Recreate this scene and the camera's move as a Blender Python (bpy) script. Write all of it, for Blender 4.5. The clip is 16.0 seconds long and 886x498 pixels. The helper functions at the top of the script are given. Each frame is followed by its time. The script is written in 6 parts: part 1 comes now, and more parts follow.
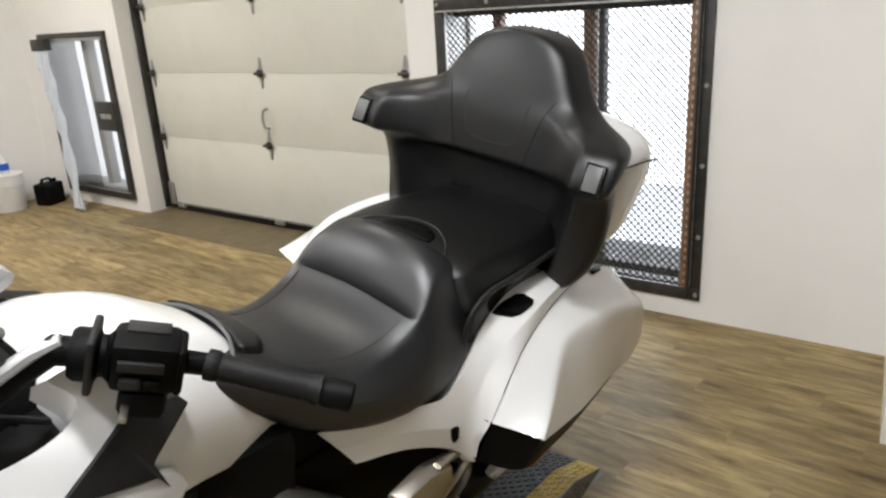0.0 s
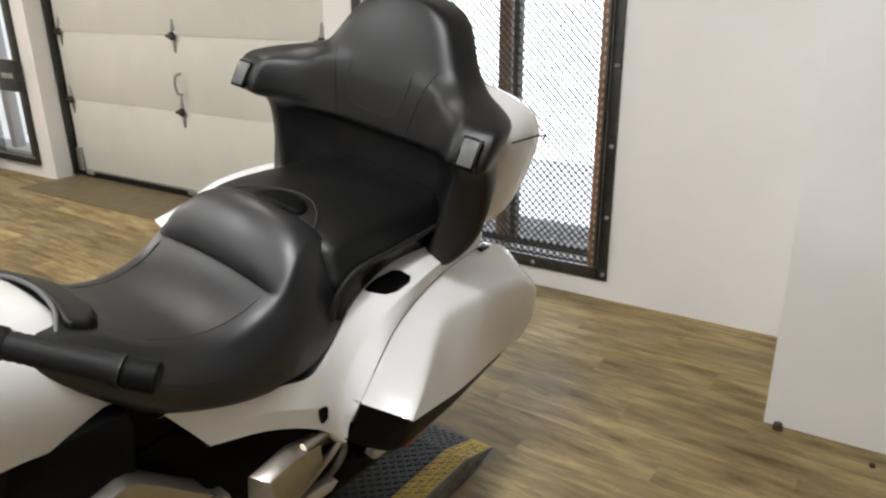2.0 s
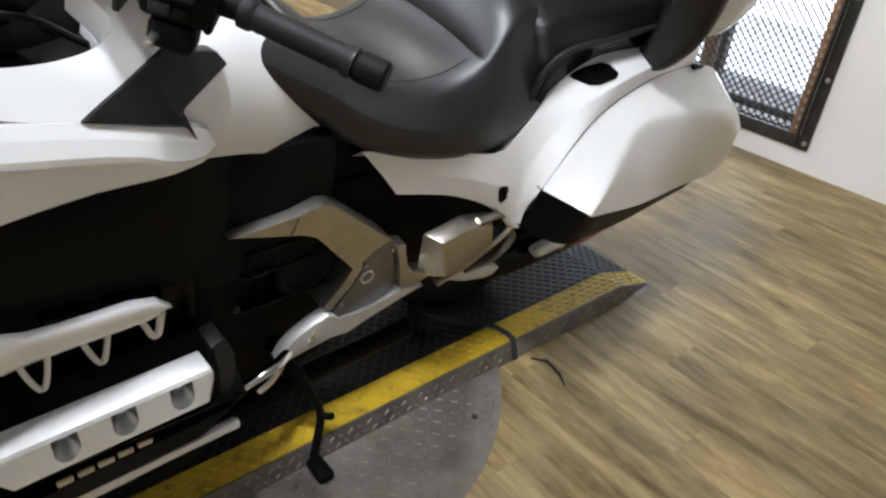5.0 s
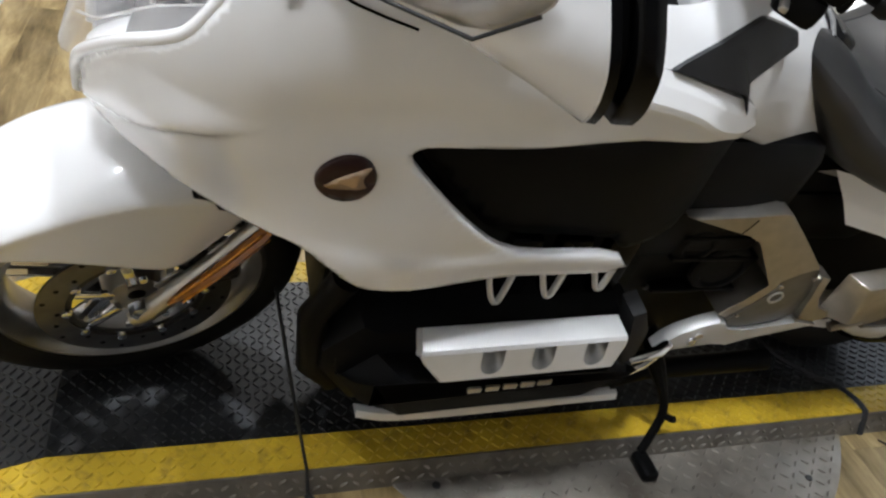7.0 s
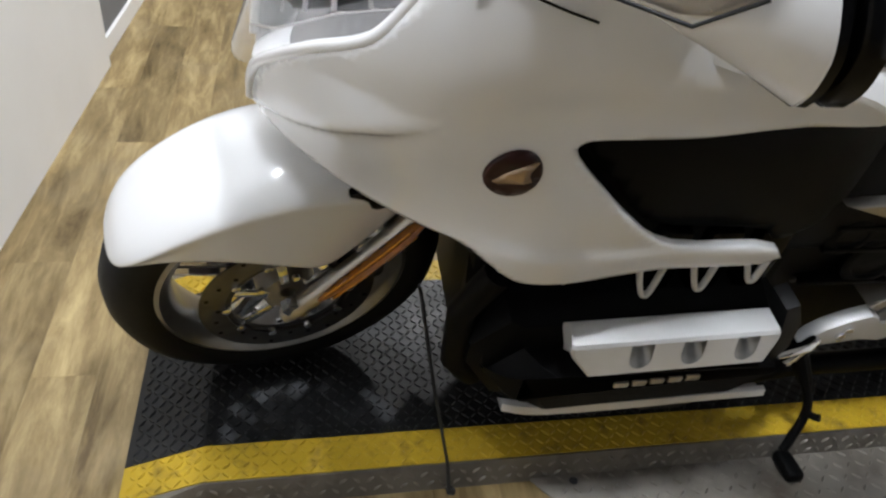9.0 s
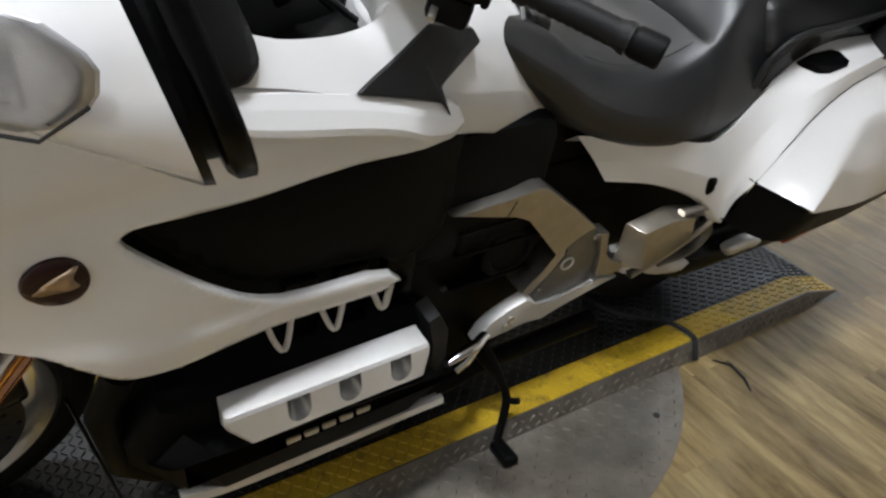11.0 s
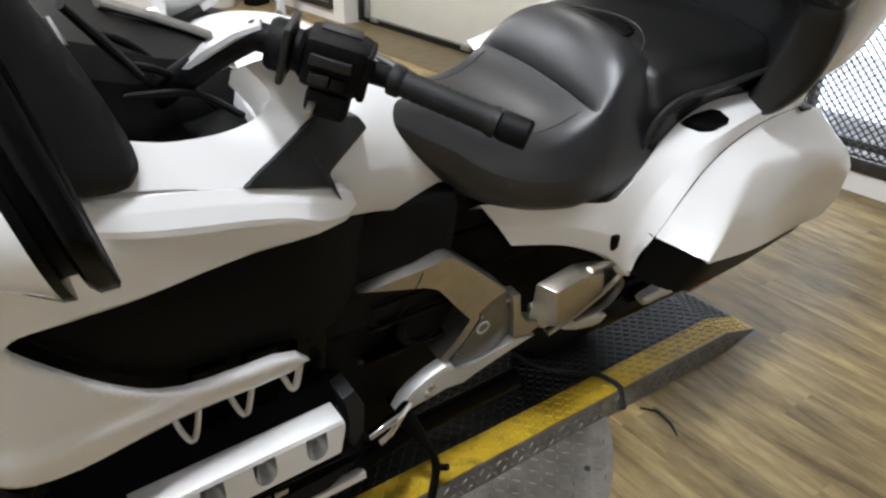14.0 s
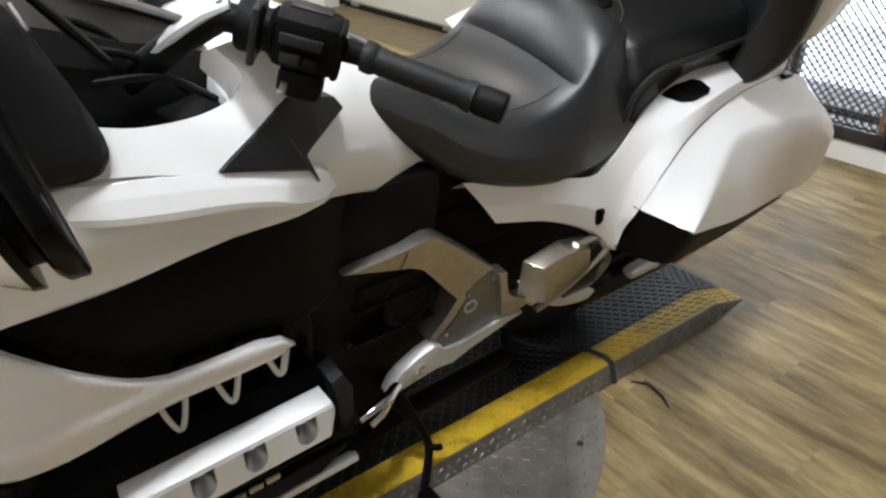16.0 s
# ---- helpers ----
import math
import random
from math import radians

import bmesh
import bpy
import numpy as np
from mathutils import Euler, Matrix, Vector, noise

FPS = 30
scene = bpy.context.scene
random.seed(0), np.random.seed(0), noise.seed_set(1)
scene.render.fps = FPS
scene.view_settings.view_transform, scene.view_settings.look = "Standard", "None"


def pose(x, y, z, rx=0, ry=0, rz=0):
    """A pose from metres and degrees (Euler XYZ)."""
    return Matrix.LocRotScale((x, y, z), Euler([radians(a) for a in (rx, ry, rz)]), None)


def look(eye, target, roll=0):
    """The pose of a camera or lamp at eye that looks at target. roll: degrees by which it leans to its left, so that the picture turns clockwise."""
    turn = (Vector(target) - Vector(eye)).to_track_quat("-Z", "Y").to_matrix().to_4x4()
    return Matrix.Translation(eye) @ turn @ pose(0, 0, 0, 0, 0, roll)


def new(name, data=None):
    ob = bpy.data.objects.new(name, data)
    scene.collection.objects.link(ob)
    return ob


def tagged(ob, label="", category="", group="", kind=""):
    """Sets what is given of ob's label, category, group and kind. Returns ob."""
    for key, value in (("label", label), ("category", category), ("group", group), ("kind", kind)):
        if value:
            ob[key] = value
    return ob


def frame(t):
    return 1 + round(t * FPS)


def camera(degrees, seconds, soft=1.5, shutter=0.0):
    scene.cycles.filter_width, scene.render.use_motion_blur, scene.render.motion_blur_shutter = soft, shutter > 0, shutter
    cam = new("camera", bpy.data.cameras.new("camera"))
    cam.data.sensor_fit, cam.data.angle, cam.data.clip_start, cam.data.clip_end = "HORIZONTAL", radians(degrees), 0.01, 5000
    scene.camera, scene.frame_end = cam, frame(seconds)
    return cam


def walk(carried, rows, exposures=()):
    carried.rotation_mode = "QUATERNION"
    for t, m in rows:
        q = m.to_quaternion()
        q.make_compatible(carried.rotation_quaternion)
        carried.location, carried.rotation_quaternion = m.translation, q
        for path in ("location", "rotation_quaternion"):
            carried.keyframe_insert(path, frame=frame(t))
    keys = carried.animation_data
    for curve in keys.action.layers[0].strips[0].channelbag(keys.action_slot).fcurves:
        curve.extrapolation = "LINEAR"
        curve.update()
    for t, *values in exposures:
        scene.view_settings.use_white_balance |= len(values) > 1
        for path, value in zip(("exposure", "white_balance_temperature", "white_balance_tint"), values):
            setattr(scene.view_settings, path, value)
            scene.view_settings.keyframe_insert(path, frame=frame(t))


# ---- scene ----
from mathutils.bvhtree import BVHTree

cam = camera(63.0, 16.0, soft=2.4)
PATH = [
    (0, (0.291, -0.759, 1.494), (1.747, 0.462, 0.87), -3.4),
    (0.5, (0.427, -0.806, 1.511), (1.963, 0.34, 0.942), -4.4),
    (1, (0.434, -0.816, 1.522), (1.998, 0.327, 1.023), -4.1),
    (1.5, (0.42, -0.821, 1.502), (1.973, 0.306, 0.937), -2.1),
    (2, (0.424, -0.841, 1.465), (1.961, 0.236, 0.775), -0.6),
    (2.5, (0.425, -0.843, 1.41), (1.91, 0.247, 0.63), 1.0),
    (3, (0.424, -0.847, 1.366), (1.861, 0.21, 0.461), 3.6),
    (5.5, (0.265, -0.784, 1.304), (1.286, 0.549, 0.218), 6.8),
    (6, (0.16, -0.731, 1.271), (1.057, 0.676, 0.167), 9.4),
    (6.5, (0.088, -0.674, 1.249), (0.86, 0.776, 0.108), 11.8),
    (7, (0.006, -0.64, 1.238), (0.621, 0.864, 0.071), 12.9),
    (7.5, (-0.057, -0.632, 1.229), (0.439, 0.909, 0.054), 11.7),
    (8, (-0.11, -0.631, 1.225), (0.289, 0.926, 0.035), 11.1),
    (8.5, (-0.135, -0.63, 1.224), (0.209, 0.929, 0.02), 9.8),
    (9, (-0.095, -0.635, 1.225), (0.297, 0.918, 0.028), 7.2),
    (9.5, (0.005, -0.653, 1.232), (0.518, 0.872, 0.044), 4.8),
    (10, (0.084, -0.667, 1.249), (0.741, 0.818, 0.082), 4.0),
    (12.5, (0.253, -0.771, 1.322), (1.267, 0.621, 0.303), 1.4),
    (13, (0.254, -0.764, 1.318), (1.269, 0.621, 0.292), 1.7),
    (13.5, (0.261, -0.76, 1.325), (1.289, 0.632, 0.323), 1.4),
    (14, (0.255, -0.767, 1.337), (1.278, 0.655, 0.371), 0.8),
    (14.5, (0.252, -0.776, 1.339), (1.263, 0.656, 0.375), 0.5),
    (15, (0.248, -0.78, 1.338), (1.248, 0.659, 0.373), 0.0),
    (15.5, (0.254, -0.777, 1.335), (1.252, 0.651, 0.353), -0.1),
    (16, (0.268, -0.774, 1.326), (1.296, 0.617, 0.322), -0.9),
]
EXPOSURES = [(0, 0.28, 6570, 10), (1, 0.20, 6620, 10), (2, 0.20, 6620, 10), (3, 0.36, 6420, 10), (5.5, 0.50, 6160, 10), (6, 0.48, 6160, 10), (6.5, 0.42, 6110, 10), (7, 0.34, 6110, 10), (7.5, 0.28, 6030, 10), (8.5, 0.24, 6080, 10), (9, 0.18, 6080, 10), (9.5, 0.16, 6130, 10), (10, 0.12, 6310, 10), (12.5, 0.38, 6160, 10), (13, 0.38, 6160, 10), (14.5, 0.48, 6260, 10), (16, 0.46, 6310, 10)]
walk(cam, [(t, look(eye, target, roll)) for t, eye, target, roll in PATH], EXPOSURES)

# ---- world and light ----
world = bpy.data.worlds.new("world")
scene.world = world
world.use_nodes = True
wnt = world.node_tree
sky = wnt.nodes.new("ShaderNodeTexSky")
sky.sky_type, sky.sun_disc = "NISHITA", False
sky.sun_elevation, sky.sun_rotation = radians(35), radians(80)
wnt.links.new(sky.outputs[0], wnt.nodes["Background"].inputs[0])
wnt.nodes["Background"].inputs[1].default_value = 0.1

CEIL = 3.3


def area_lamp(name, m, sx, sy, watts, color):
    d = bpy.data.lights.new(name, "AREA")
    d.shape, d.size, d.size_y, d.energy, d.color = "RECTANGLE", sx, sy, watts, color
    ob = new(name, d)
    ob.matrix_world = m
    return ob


LAMPC, LAMPW = (0.955, 0.975, 1.0), (1.0, 0.955, 0.895)
LAMPS = [(-0.40, -0.55, 26, LAMPC), (0.52, -0.24, 49, LAMPC), (2.0, 1.6, 13, LAMPW), (-0.20, 2.2, 46, LAMPC), (1.2, 4.8, 72, LAMPW)]
for lx, ly, watts, col in LAMPS:
    area_lamp("ceiling_light_glow", pose(lx, ly, CEIL - 0.10, 0, 0, 90), 0.34, 0.20, watts, col)


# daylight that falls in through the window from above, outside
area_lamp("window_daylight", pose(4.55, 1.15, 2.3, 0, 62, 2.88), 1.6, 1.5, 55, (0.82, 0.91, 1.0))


# ---- materials ----
def mat(name, base, rough=0.5, metal=0.0, var=0.0, scale=8.0, bump=0.0, bscale=200.0, coat=0.0, rvar=0.0, dirt=None, dscale=2.0, damount=0.0, spec=0.5):
    m = bpy.data.materials.new(name)
    m.use_nodes = True
    nt = m.node_tree
    b = nt.nodes["Principled BSDF"]
    b.inputs["Roughness"].default_value = rough
    b.inputs["Metallic"].default_value = metal
    b.inputs["Specular IOR Level"].default_value = spec
    b.inputs["Base Color"].default_value = (*base, 1)
    if coat:
        b.inputs["Coat Weight"].default_value = coat
        b.inputs["Coat Roughness"].default_value = 0.06
    tc = nt.nodes.new("ShaderNodeTexCoord")
    if var or damount:
        n = nt.nodes.new("ShaderNodeTexNoise")
        n.inputs["Scale"].default_value, n.inputs["Detail"].default_value = scale, 6
        nt.links.new(tc.outputs["Object"], n.inputs["Vector"])
        ramp = nt.nodes.new("ShaderNodeMapRange")
        ramp.inputs[1].default_value, ramp.inputs[2].default_value = 0.3, 0.7
        ramp.inputs[3].default_value, ramp.inputs[4].default_value = 1 - var, 1 + var
        nt.links.new(n.outputs["Fac"], ramp.inputs[0])
        mul = nt.nodes.new("ShaderNodeVectorMath")
        mul.operation = "SCALE"
        mul.inputs[0].default_value = base
        nt.links.new(ramp.outputs[0], mul.inputs["Scale"])
        out = mul.outputs[0]
        if damount:
            n2 = nt.nodes.new("ShaderNodeTexNoise")
            n2.inputs["Scale"].default_value, n2.inputs["Detail"].default_value, n2.inputs["Roughness"].default_value = dscale, 8, 0.65
            nt.links.new(tc.outputs["Object"], n2.inputs["Vector"])
            r2 = nt.nodes.new("ShaderNodeMapRange")
            r2.inputs[1].default_value, r2.inputs[2].default_value, r2.inputs[4].default_value = 0.5, 0.75, damount
            nt.links.new(n2.outputs["Fac"], r2.inputs[0])
            mix = nt.nodes.new("ShaderNodeMix")
            mix.data_type = "RGBA"
            nt.links.new(r2.outputs[0], mix.inputs[0])
            nt.links.new(out, mix.inputs[6])
            mix.inputs[7].default_value = (*dirt, 1)
            out = mix.outputs[2]
        nt.links.new(out, b.inputs["Base Color"])
        if rvar:
            rr = nt.nodes.new("ShaderNodeMapRange")
            rr.inputs[1].default_value, rr.inputs[2].default_value = 0.3, 0.7
            rr.inputs[3].default_value, rr.inputs[4].default_value = rough - rvar, rough + rvar
            nt.links.new(n.outputs["Fac"], rr.inputs[0])
            nt.links.new(rr.outputs[0], b.inputs["Roughness"])
    if bump:
        n3 = nt.nodes.new("ShaderNodeTexNoise")
        n3.inputs["Scale"].default_value, n3.inputs["Detail"].default_value = bscale, 3
        nt.links.new(tc.outputs["Object"], n3.inputs["Vector"])
        bp = nt.nodes.new("ShaderNodeBump")
        bp.inputs["Strength"].default_value, bp.inputs["Distance"].default_value = bump, 0.002
        nt.links.new(n3.outputs["Fac"], bp.inputs["Height"])
        nt.links.new(bp.outputs[0], b.inputs["Normal"])
    return m


def glow(name, color, strength):
    m = bpy.data.materials.new(name)
    m.use_nodes = True
    b = m.node_tree.nodes["Principled BSDF"]
    b.inputs["Base Color"].default_value = (*color, 1)
    b.inputs["Emission Color"].default_value = (*color, 1)
    b.inputs["Emission Strength"].default_value = strength
    return m


def clear(name, color=(1, 1, 1), rough=0.02):
    m = mat(name, color, rough)
    m.node_tree.nodes["Principled BSDF"].inputs["Transmission Weight"].default_value = 1.0
    m.node_tree.nodes["Principled BSDF"].inputs["IOR"].default_value = 1.3
    return m


PEARL = mat("pearl_white_paint", (0.79, 0.785, 0.775), 0.24, var=0.02, scale=3, coat=1.0, bump=0.02, bscale=900)
PLASTIC = mat("black_moulded_plastic", (0.002, 0.002, 0.0021), 0.5, spec=0.10, var=0.25, scale=30, bump=0.25, bscale=700)
GLOSSBLK = mat("gloss_black_plastic", (0.0015, 0.0015, 0.0016), 0.25, spec=0.14, var=0.15, scale=10)
SATIN = mat("charcoal_plastic", (0.013, 0.013, 0.0135), 0.42, spec=0.28, var=0.15, scale=25, bump=0.2, bscale=600)
LEATHER = mat("black_seat_vinyl", (0.0078, 0.0082, 0.0092), 0.43, spec=0.68, var=0.1, scale=18, bump=0.10, bscale=500, rvar=0.05)
LEATHER2 = mat("grained_seat_vinyl", (0.003, 0.003, 0.003), 0.44, spec=0.42, var=0.15, scale=25, bump=0.2, bscale=420)
LEATHER3 = mat("smooth_backrest_vinyl", (0.0055, 0.0056, 0.006), 0.42, spec=0.45, var=0.15, scale=18, bump=0.12, bscale=500)
STITCH = mat("grey_stitching", (0.02, 0.02, 0.02), 0.7)
RUBBER = mat("tyre_rubber", (0.004, 0.004, 0.004), 0.6, spec=0.25, var=0.3, scale=14, bump=0.3, bscale=300)
PADGREY = mat("grey_pad_plastic", (0.09, 0.09, 0.09), 0.4, var=0.1, scale=40)
DISCM = mat("brushed_disc_steel", (0.13, 0.125, 0.12), 0.28, 0.95, var=0.2, scale=30)
CHROME = mat("chrome", (0.82, 0.82, 0.83), 0.08, 1.0, var=0.05, scale=20)
ALU = mat("silver_painted_aluminium", (0.62, 0.615, 0.60), 0.44, 0.38, var=0.04, scale=20, bump=0.05, bscale=500)
ALUB = mat("satin_aluminium", (0.46, 0.43, 0.38), 0.30, 0.95, var=0.08, scale=40, bump=0.05, bscale=500)
CASTBAR = mat("cast_bar_metal", (0.20, 0.195, 0.185), 0.38, 0.85, var=0.1, scale=30)
BARCAP = mat("cast_aluminium_cap", (0.34, 0.34, 0.34), 0.42, 0.7, var=0.08, scale=40, bump=0.05, bscale=500)
# grey notch metal, set darker to put in the recess's shade
NOTCHMET = mat("shaded_notch_metal", (0.26, 0.255, 0.245), 0.30, 0.85, var=0.15, scale=60, bump=0.06, bscale=600)
DARKMET = mat("dark_metal", (0.05, 0.05, 0.05), 0.45, 0.7, var=0.3, scale=30)
RIMMET = mat("grey_cast_rim", (0.30, 0.295, 0.285), 0.30, 0.85, var=0.1, scale=30)
AMBER = mat("amber_reflector", (0.24, 0.080, 0.004), 0.10, 0.30, var=0.3, scale=60, coat=0.8)
GOLD = mat("amber_lit_stripe", (0.75, 0.30, 0.015), 0.14, 0.4, var=0.2, scale=60, coat=0.6)
REDREF = mat("red_reflector", (0.42, 0.03, 0.015), 0.18, coat=0.5, var=0.2, scale=60)
BADGE = mat("dark_red_badge", (0.022, 0.005, 0.004), 0.3, spec=.3, coat=0.0, var=0.2, scale=60)
BADGEM = mat("badge_metal", (0.45, 0.33, 0.22), 0.3, 0.8, var=0.1, scale=60)
CLEAR = clear("clear_lens")
LAMPIN = mat("lamp_reflector", (0.62, 0.62, 0.64), 0.25, 0.45, var=0.1, scale=60)
MIRROR = mat("mirror_glass", (0.75, 0.76, 0.78), 0.03, 1.0)
WALL = mat("white_wall_paint", (0.80, 0.79, 0.77), 0.6, var=0.02, scale=3, bump=0.12, bscale=120, dirt=(0.62, 0.58, 0.5), dscale=1.6, damount=0.12)
DOORP = mat("cream_door_steel", (0.66, 0.655, 0.595), 0.5, var=0.02, scale=4, bump=0.12, bscale=90, dirt=(0.45, 0.43, 0.36), dscale=3, damount=0.18)
BLKSTEEL = mat("black_painted_steel", (0.035, 0.034, 0.032), 0.45, 0.3, var=0.3, scale=20, dirt=(0.12, 0.08, 0.05), dscale=12, damount=0.35)
MESHST = mat("grey_expanded_steel", (0.055, 0.055, 0.055), 0.5, 0.5, var=0.2, scale=30)
GALV = mat("galvanised_steel", (0.42, 0.42, 0.41), 0.42, 0.85, var=0.2, scale=40, dirt=(0.2, 0.18, 0.15), dscale=20, damount=0.4)
BROWNW = mat("brown_timber", (0.20, 0.11, 0.06), 0.6, var=0.3, scale=20)
STEELP = mat("worn_tread_steel", (0.215, 0.195, 0.165), 0.38, 0.60, var=0.25, scale=9, rvar=0.1, dirt=(0.085, 0.062, 0.042), dscale=6, damount=0.8, bump=0.1, bscale=80)
BLKTREAD = mat("worn_black_tread_paint", (0.0068, 0.0072, 0.0078), 0.40, 0.0, spec=0.32, var=0.3, scale=14, dirt=(0.030, 0.030, 0.030), dscale=6, damount=0.6, rvar=0.08)
YELTREAD = mat("worn_yellow_tread_paint", (0.50, 0.335, 0.014), 0.5, var=0.15, scale=12, dirt=(0.06, 0.042, 0.014), dscale=24, damount=0.8)
FLANGE = mat("dirty_tread_flange", (0.17, 0.155, 0.13), 0.45, 0.5, var=0.25, scale=12, dirt=(0.06, 0.045, 0.03), dscale=10, damount=0.8)
PANELBLK = mat("dark_inner_panel", (0.0055, 0.0056, 0.0062), 0.45, spec=0.25, var=0.15, scale=25, bump=0.2, bscale=600)
STOPM = mat("dark_brown_rubber", (0.035, 0.02, 0.012), 0.6, var=0.2, scale=60)
CEILM = mat("white_ceiling", (0.50, 0.50, 0.50), 0.8, var=0.05, scale=5)
OUTSIDE = glow("bright_overcast_outside", (0.95, 0.97, 1.0), 1.2)
LAMPGLOW = glow("lamp_diffuser", (1.0, 0.95, 0.86), 2.0)
SNOW = mat("old_snow", (0.85, 0.87, 0.9), 0.9, var=0.1, scale=4, bump=0.4, bscale=20)
GRAVEL = mat("grey_gravel", (0.22, 0.22, 0.22), 0.9, var=0.5, scale=60, bump=0.6, bscale=120)
STRAPM = mat("black_webbing", (0.012, 0.012, 0.012), 0.8, var=0.3, scale=80, bump=0.5, bscale=500)
BUCKETM = mat("white_bucket_plastic", (0.72, 0.72, 0.70), 0.45, var=0.05, scale=8)
BLUEM = mat("blue_plastic", (0.02, 0.10, 0.55), 0.4, var=0.1, scale=20)
SHEETM = mat("milky_plastic_sheet", (0.75, 0.80, 0.88), 0.3, var=0.06, scale=12)
SHEETM.node_tree.nodes["Principled BSDF"].inputs["Transmission Weight"].default_value = 0.35
DARKWALL = mat("dark_painted_wall", (0.17, 0.17, 0.175), 0.7, var=0.06, scale=3, bump=0.1, bscale=120)
GREYWALL = mat("grey_wall_paint", (0.30, 0.30, 0.29), 0.6, var=0.05, scale=6)
CONCR = mat("oiled_threshold_wood", (0.15, 0.115, 0.06), 0.5, var=0.2, scale=9, dirt=(0.16, 0.12, 0.07), dscale=5, damount=0.5)


def plank_material():
    m = bpy.data.materials.new("vinyl_oak_planks")
    m.use_nodes = True
    nt = m.node_tree
    b = nt.nodes["Principled BSDF"]
    tc = nt.nodes.new("ShaderNodeTexCoord")
    oi = nt.nodes.new("ShaderNodeObjectInfo")
    shift = nt.nodes.new("ShaderNodeVectorMath")
    shift.operation = "ADD"
    comb = nt.nodes.new("ShaderNodeMath")
    comb.operation = "MULTIPLY"
    comb.inputs[1].default_value = 37.0
    nt.links.new(oi.outputs["Random"], comb.inputs[0])
    nt.links.new(tc.outputs["Object"], shift.inputs[0])
    nt.links.new(comb.outputs[0], shift.inputs[1])
    mp = nt.nodes.new("ShaderNodeMapping")
    mp.inputs["Scale"].default_value = (14, 2.4, 1)
    nt.links.new(shift.outputs[0], mp.inputs[0])
    grain = nt.nodes.new("ShaderNodeTexNoise")
    grain.inputs["Scale"].default_value, grain.inputs["Detail"].default_value, grain.inputs["Distortion"].default_value = 1.2, 9, 0.3
    grain.inputs["Roughness"].default_value = 0.68
    nt.links.new(mp.outputs[0], grain.inputs["Vector"])
    ramp = nt.nodes.new("ShaderNodeValToRGB")
    e = ramp.color_ramp.elements
    e[0].position, e[0].color = 0.29, (0.092, 0.060, 0.022, 1)
    e[1].position, e[1].color = 0.70, (0.46, 0.355, 0.172, 1)
    mid = ramp.color_ramp.elements.new(0.5)
    mid.color = (0.255, 0.184, 0.082, 1)
    nt.links.new(grain.outputs["Fac"], ramp.inputs[0])
    tone = nt.nodes.new("ShaderNodeMapRange")
    tone.inputs[3].default_value, tone.inputs[4].default_value = 0.72, 1.18
    nt.links.new(oi.outputs["Random"], tone.inputs[0])
    mul = nt.nodes.new("ShaderNodeVectorMath")
    mul.operation = "SCALE"
    nt.links.new(ramp.outputs[0], mul.inputs[0])
    nt.links.new(tone.outputs[0], mul.inputs["Scale"])
    # grey scuffs and pale patches that pass over the joints
    geo = nt.nodes.new("ShaderNodeNewGeometry")
    cloud = nt.nodes.new("ShaderNodeTexNoise")
    cloud.inputs["Scale"].default_value, cloud.inputs["Detail"].default_value, cloud.inputs["Roughness"].default_value = 2.6, 7, 0.68
    nt.links.new(geo.outputs["Position"], cloud.inputs["Vector"])
    cr = nt.nodes.new("ShaderNodeMapRange")
    cr.inputs[1].default_value, cr.inputs[2].default_value, cr.inputs[4].default_value = 0.5, 0.75, 0.45
    nt.links.new(cloud.outputs["Fac"], cr.inputs[0])
    scuff = nt.nodes.new("ShaderNodeMix")
    scuff.data_type = "RGBA"
    nt.links.new(cr.outputs[0], scuff.inputs[0])
    nt.links.new(mul.outputs[0], scuff.inputs[6])
    scuff.inputs[7].default_value = (0.28, 0.23, 0.145, 1)
    nt.links.new(scuff.outputs[2], b.inputs["Base Color"])
    wear = nt.nodes.new("ShaderNodeTexNoise")
    wear.inputs["Scale"].default_value, wear.inputs["Detail"].default_value = 5, 6
    nt.links.new(shift.outputs[0], wear.inputs["Vector"])
    r = nt.nodes.new("ShaderNodeMapRange")
    r.inputs[3].default_value, r.inputs[4].default_value = 0.36, 0.58
    b.inputs["Specular IOR Level"].default_value = 0.27
    nt.links.new(wear.outputs["Fac"], r.inputs[0])
    nt.links.new(r.outputs[0], b.inputs["Roughness"])
    bp = nt.nodes.new("ShaderNodeBump")
    bp.inputs["Strength"].default_value, bp.inputs["Distance"].default_value = 0.12, 0.001
    nt.links.new(grain.outputs["Fac"], bp.inputs["Height"])
    nt.links.new(bp.outputs[0], b.inputs["Normal"])
    return m


PLANK = plank_material()


# ---- modelling helpers ----
def finish(name, bm, material, smooth=True, angle=35):
    me = bpy.data.meshes.new(name)
    bmesh.ops.recalc_face_normals(bm, faces=bm.faces)
    bm.to_mesh(me)
    bm.free()
    me.materials.append(material)
    if smooth:
        me.polygons.foreach_set("use_smooth", [True] * len(me.polygons))
        me.set_sharp_from_angle(angle=radians(angle))
    if "lay" in me.attributes:
        true_normals(me)
    return me


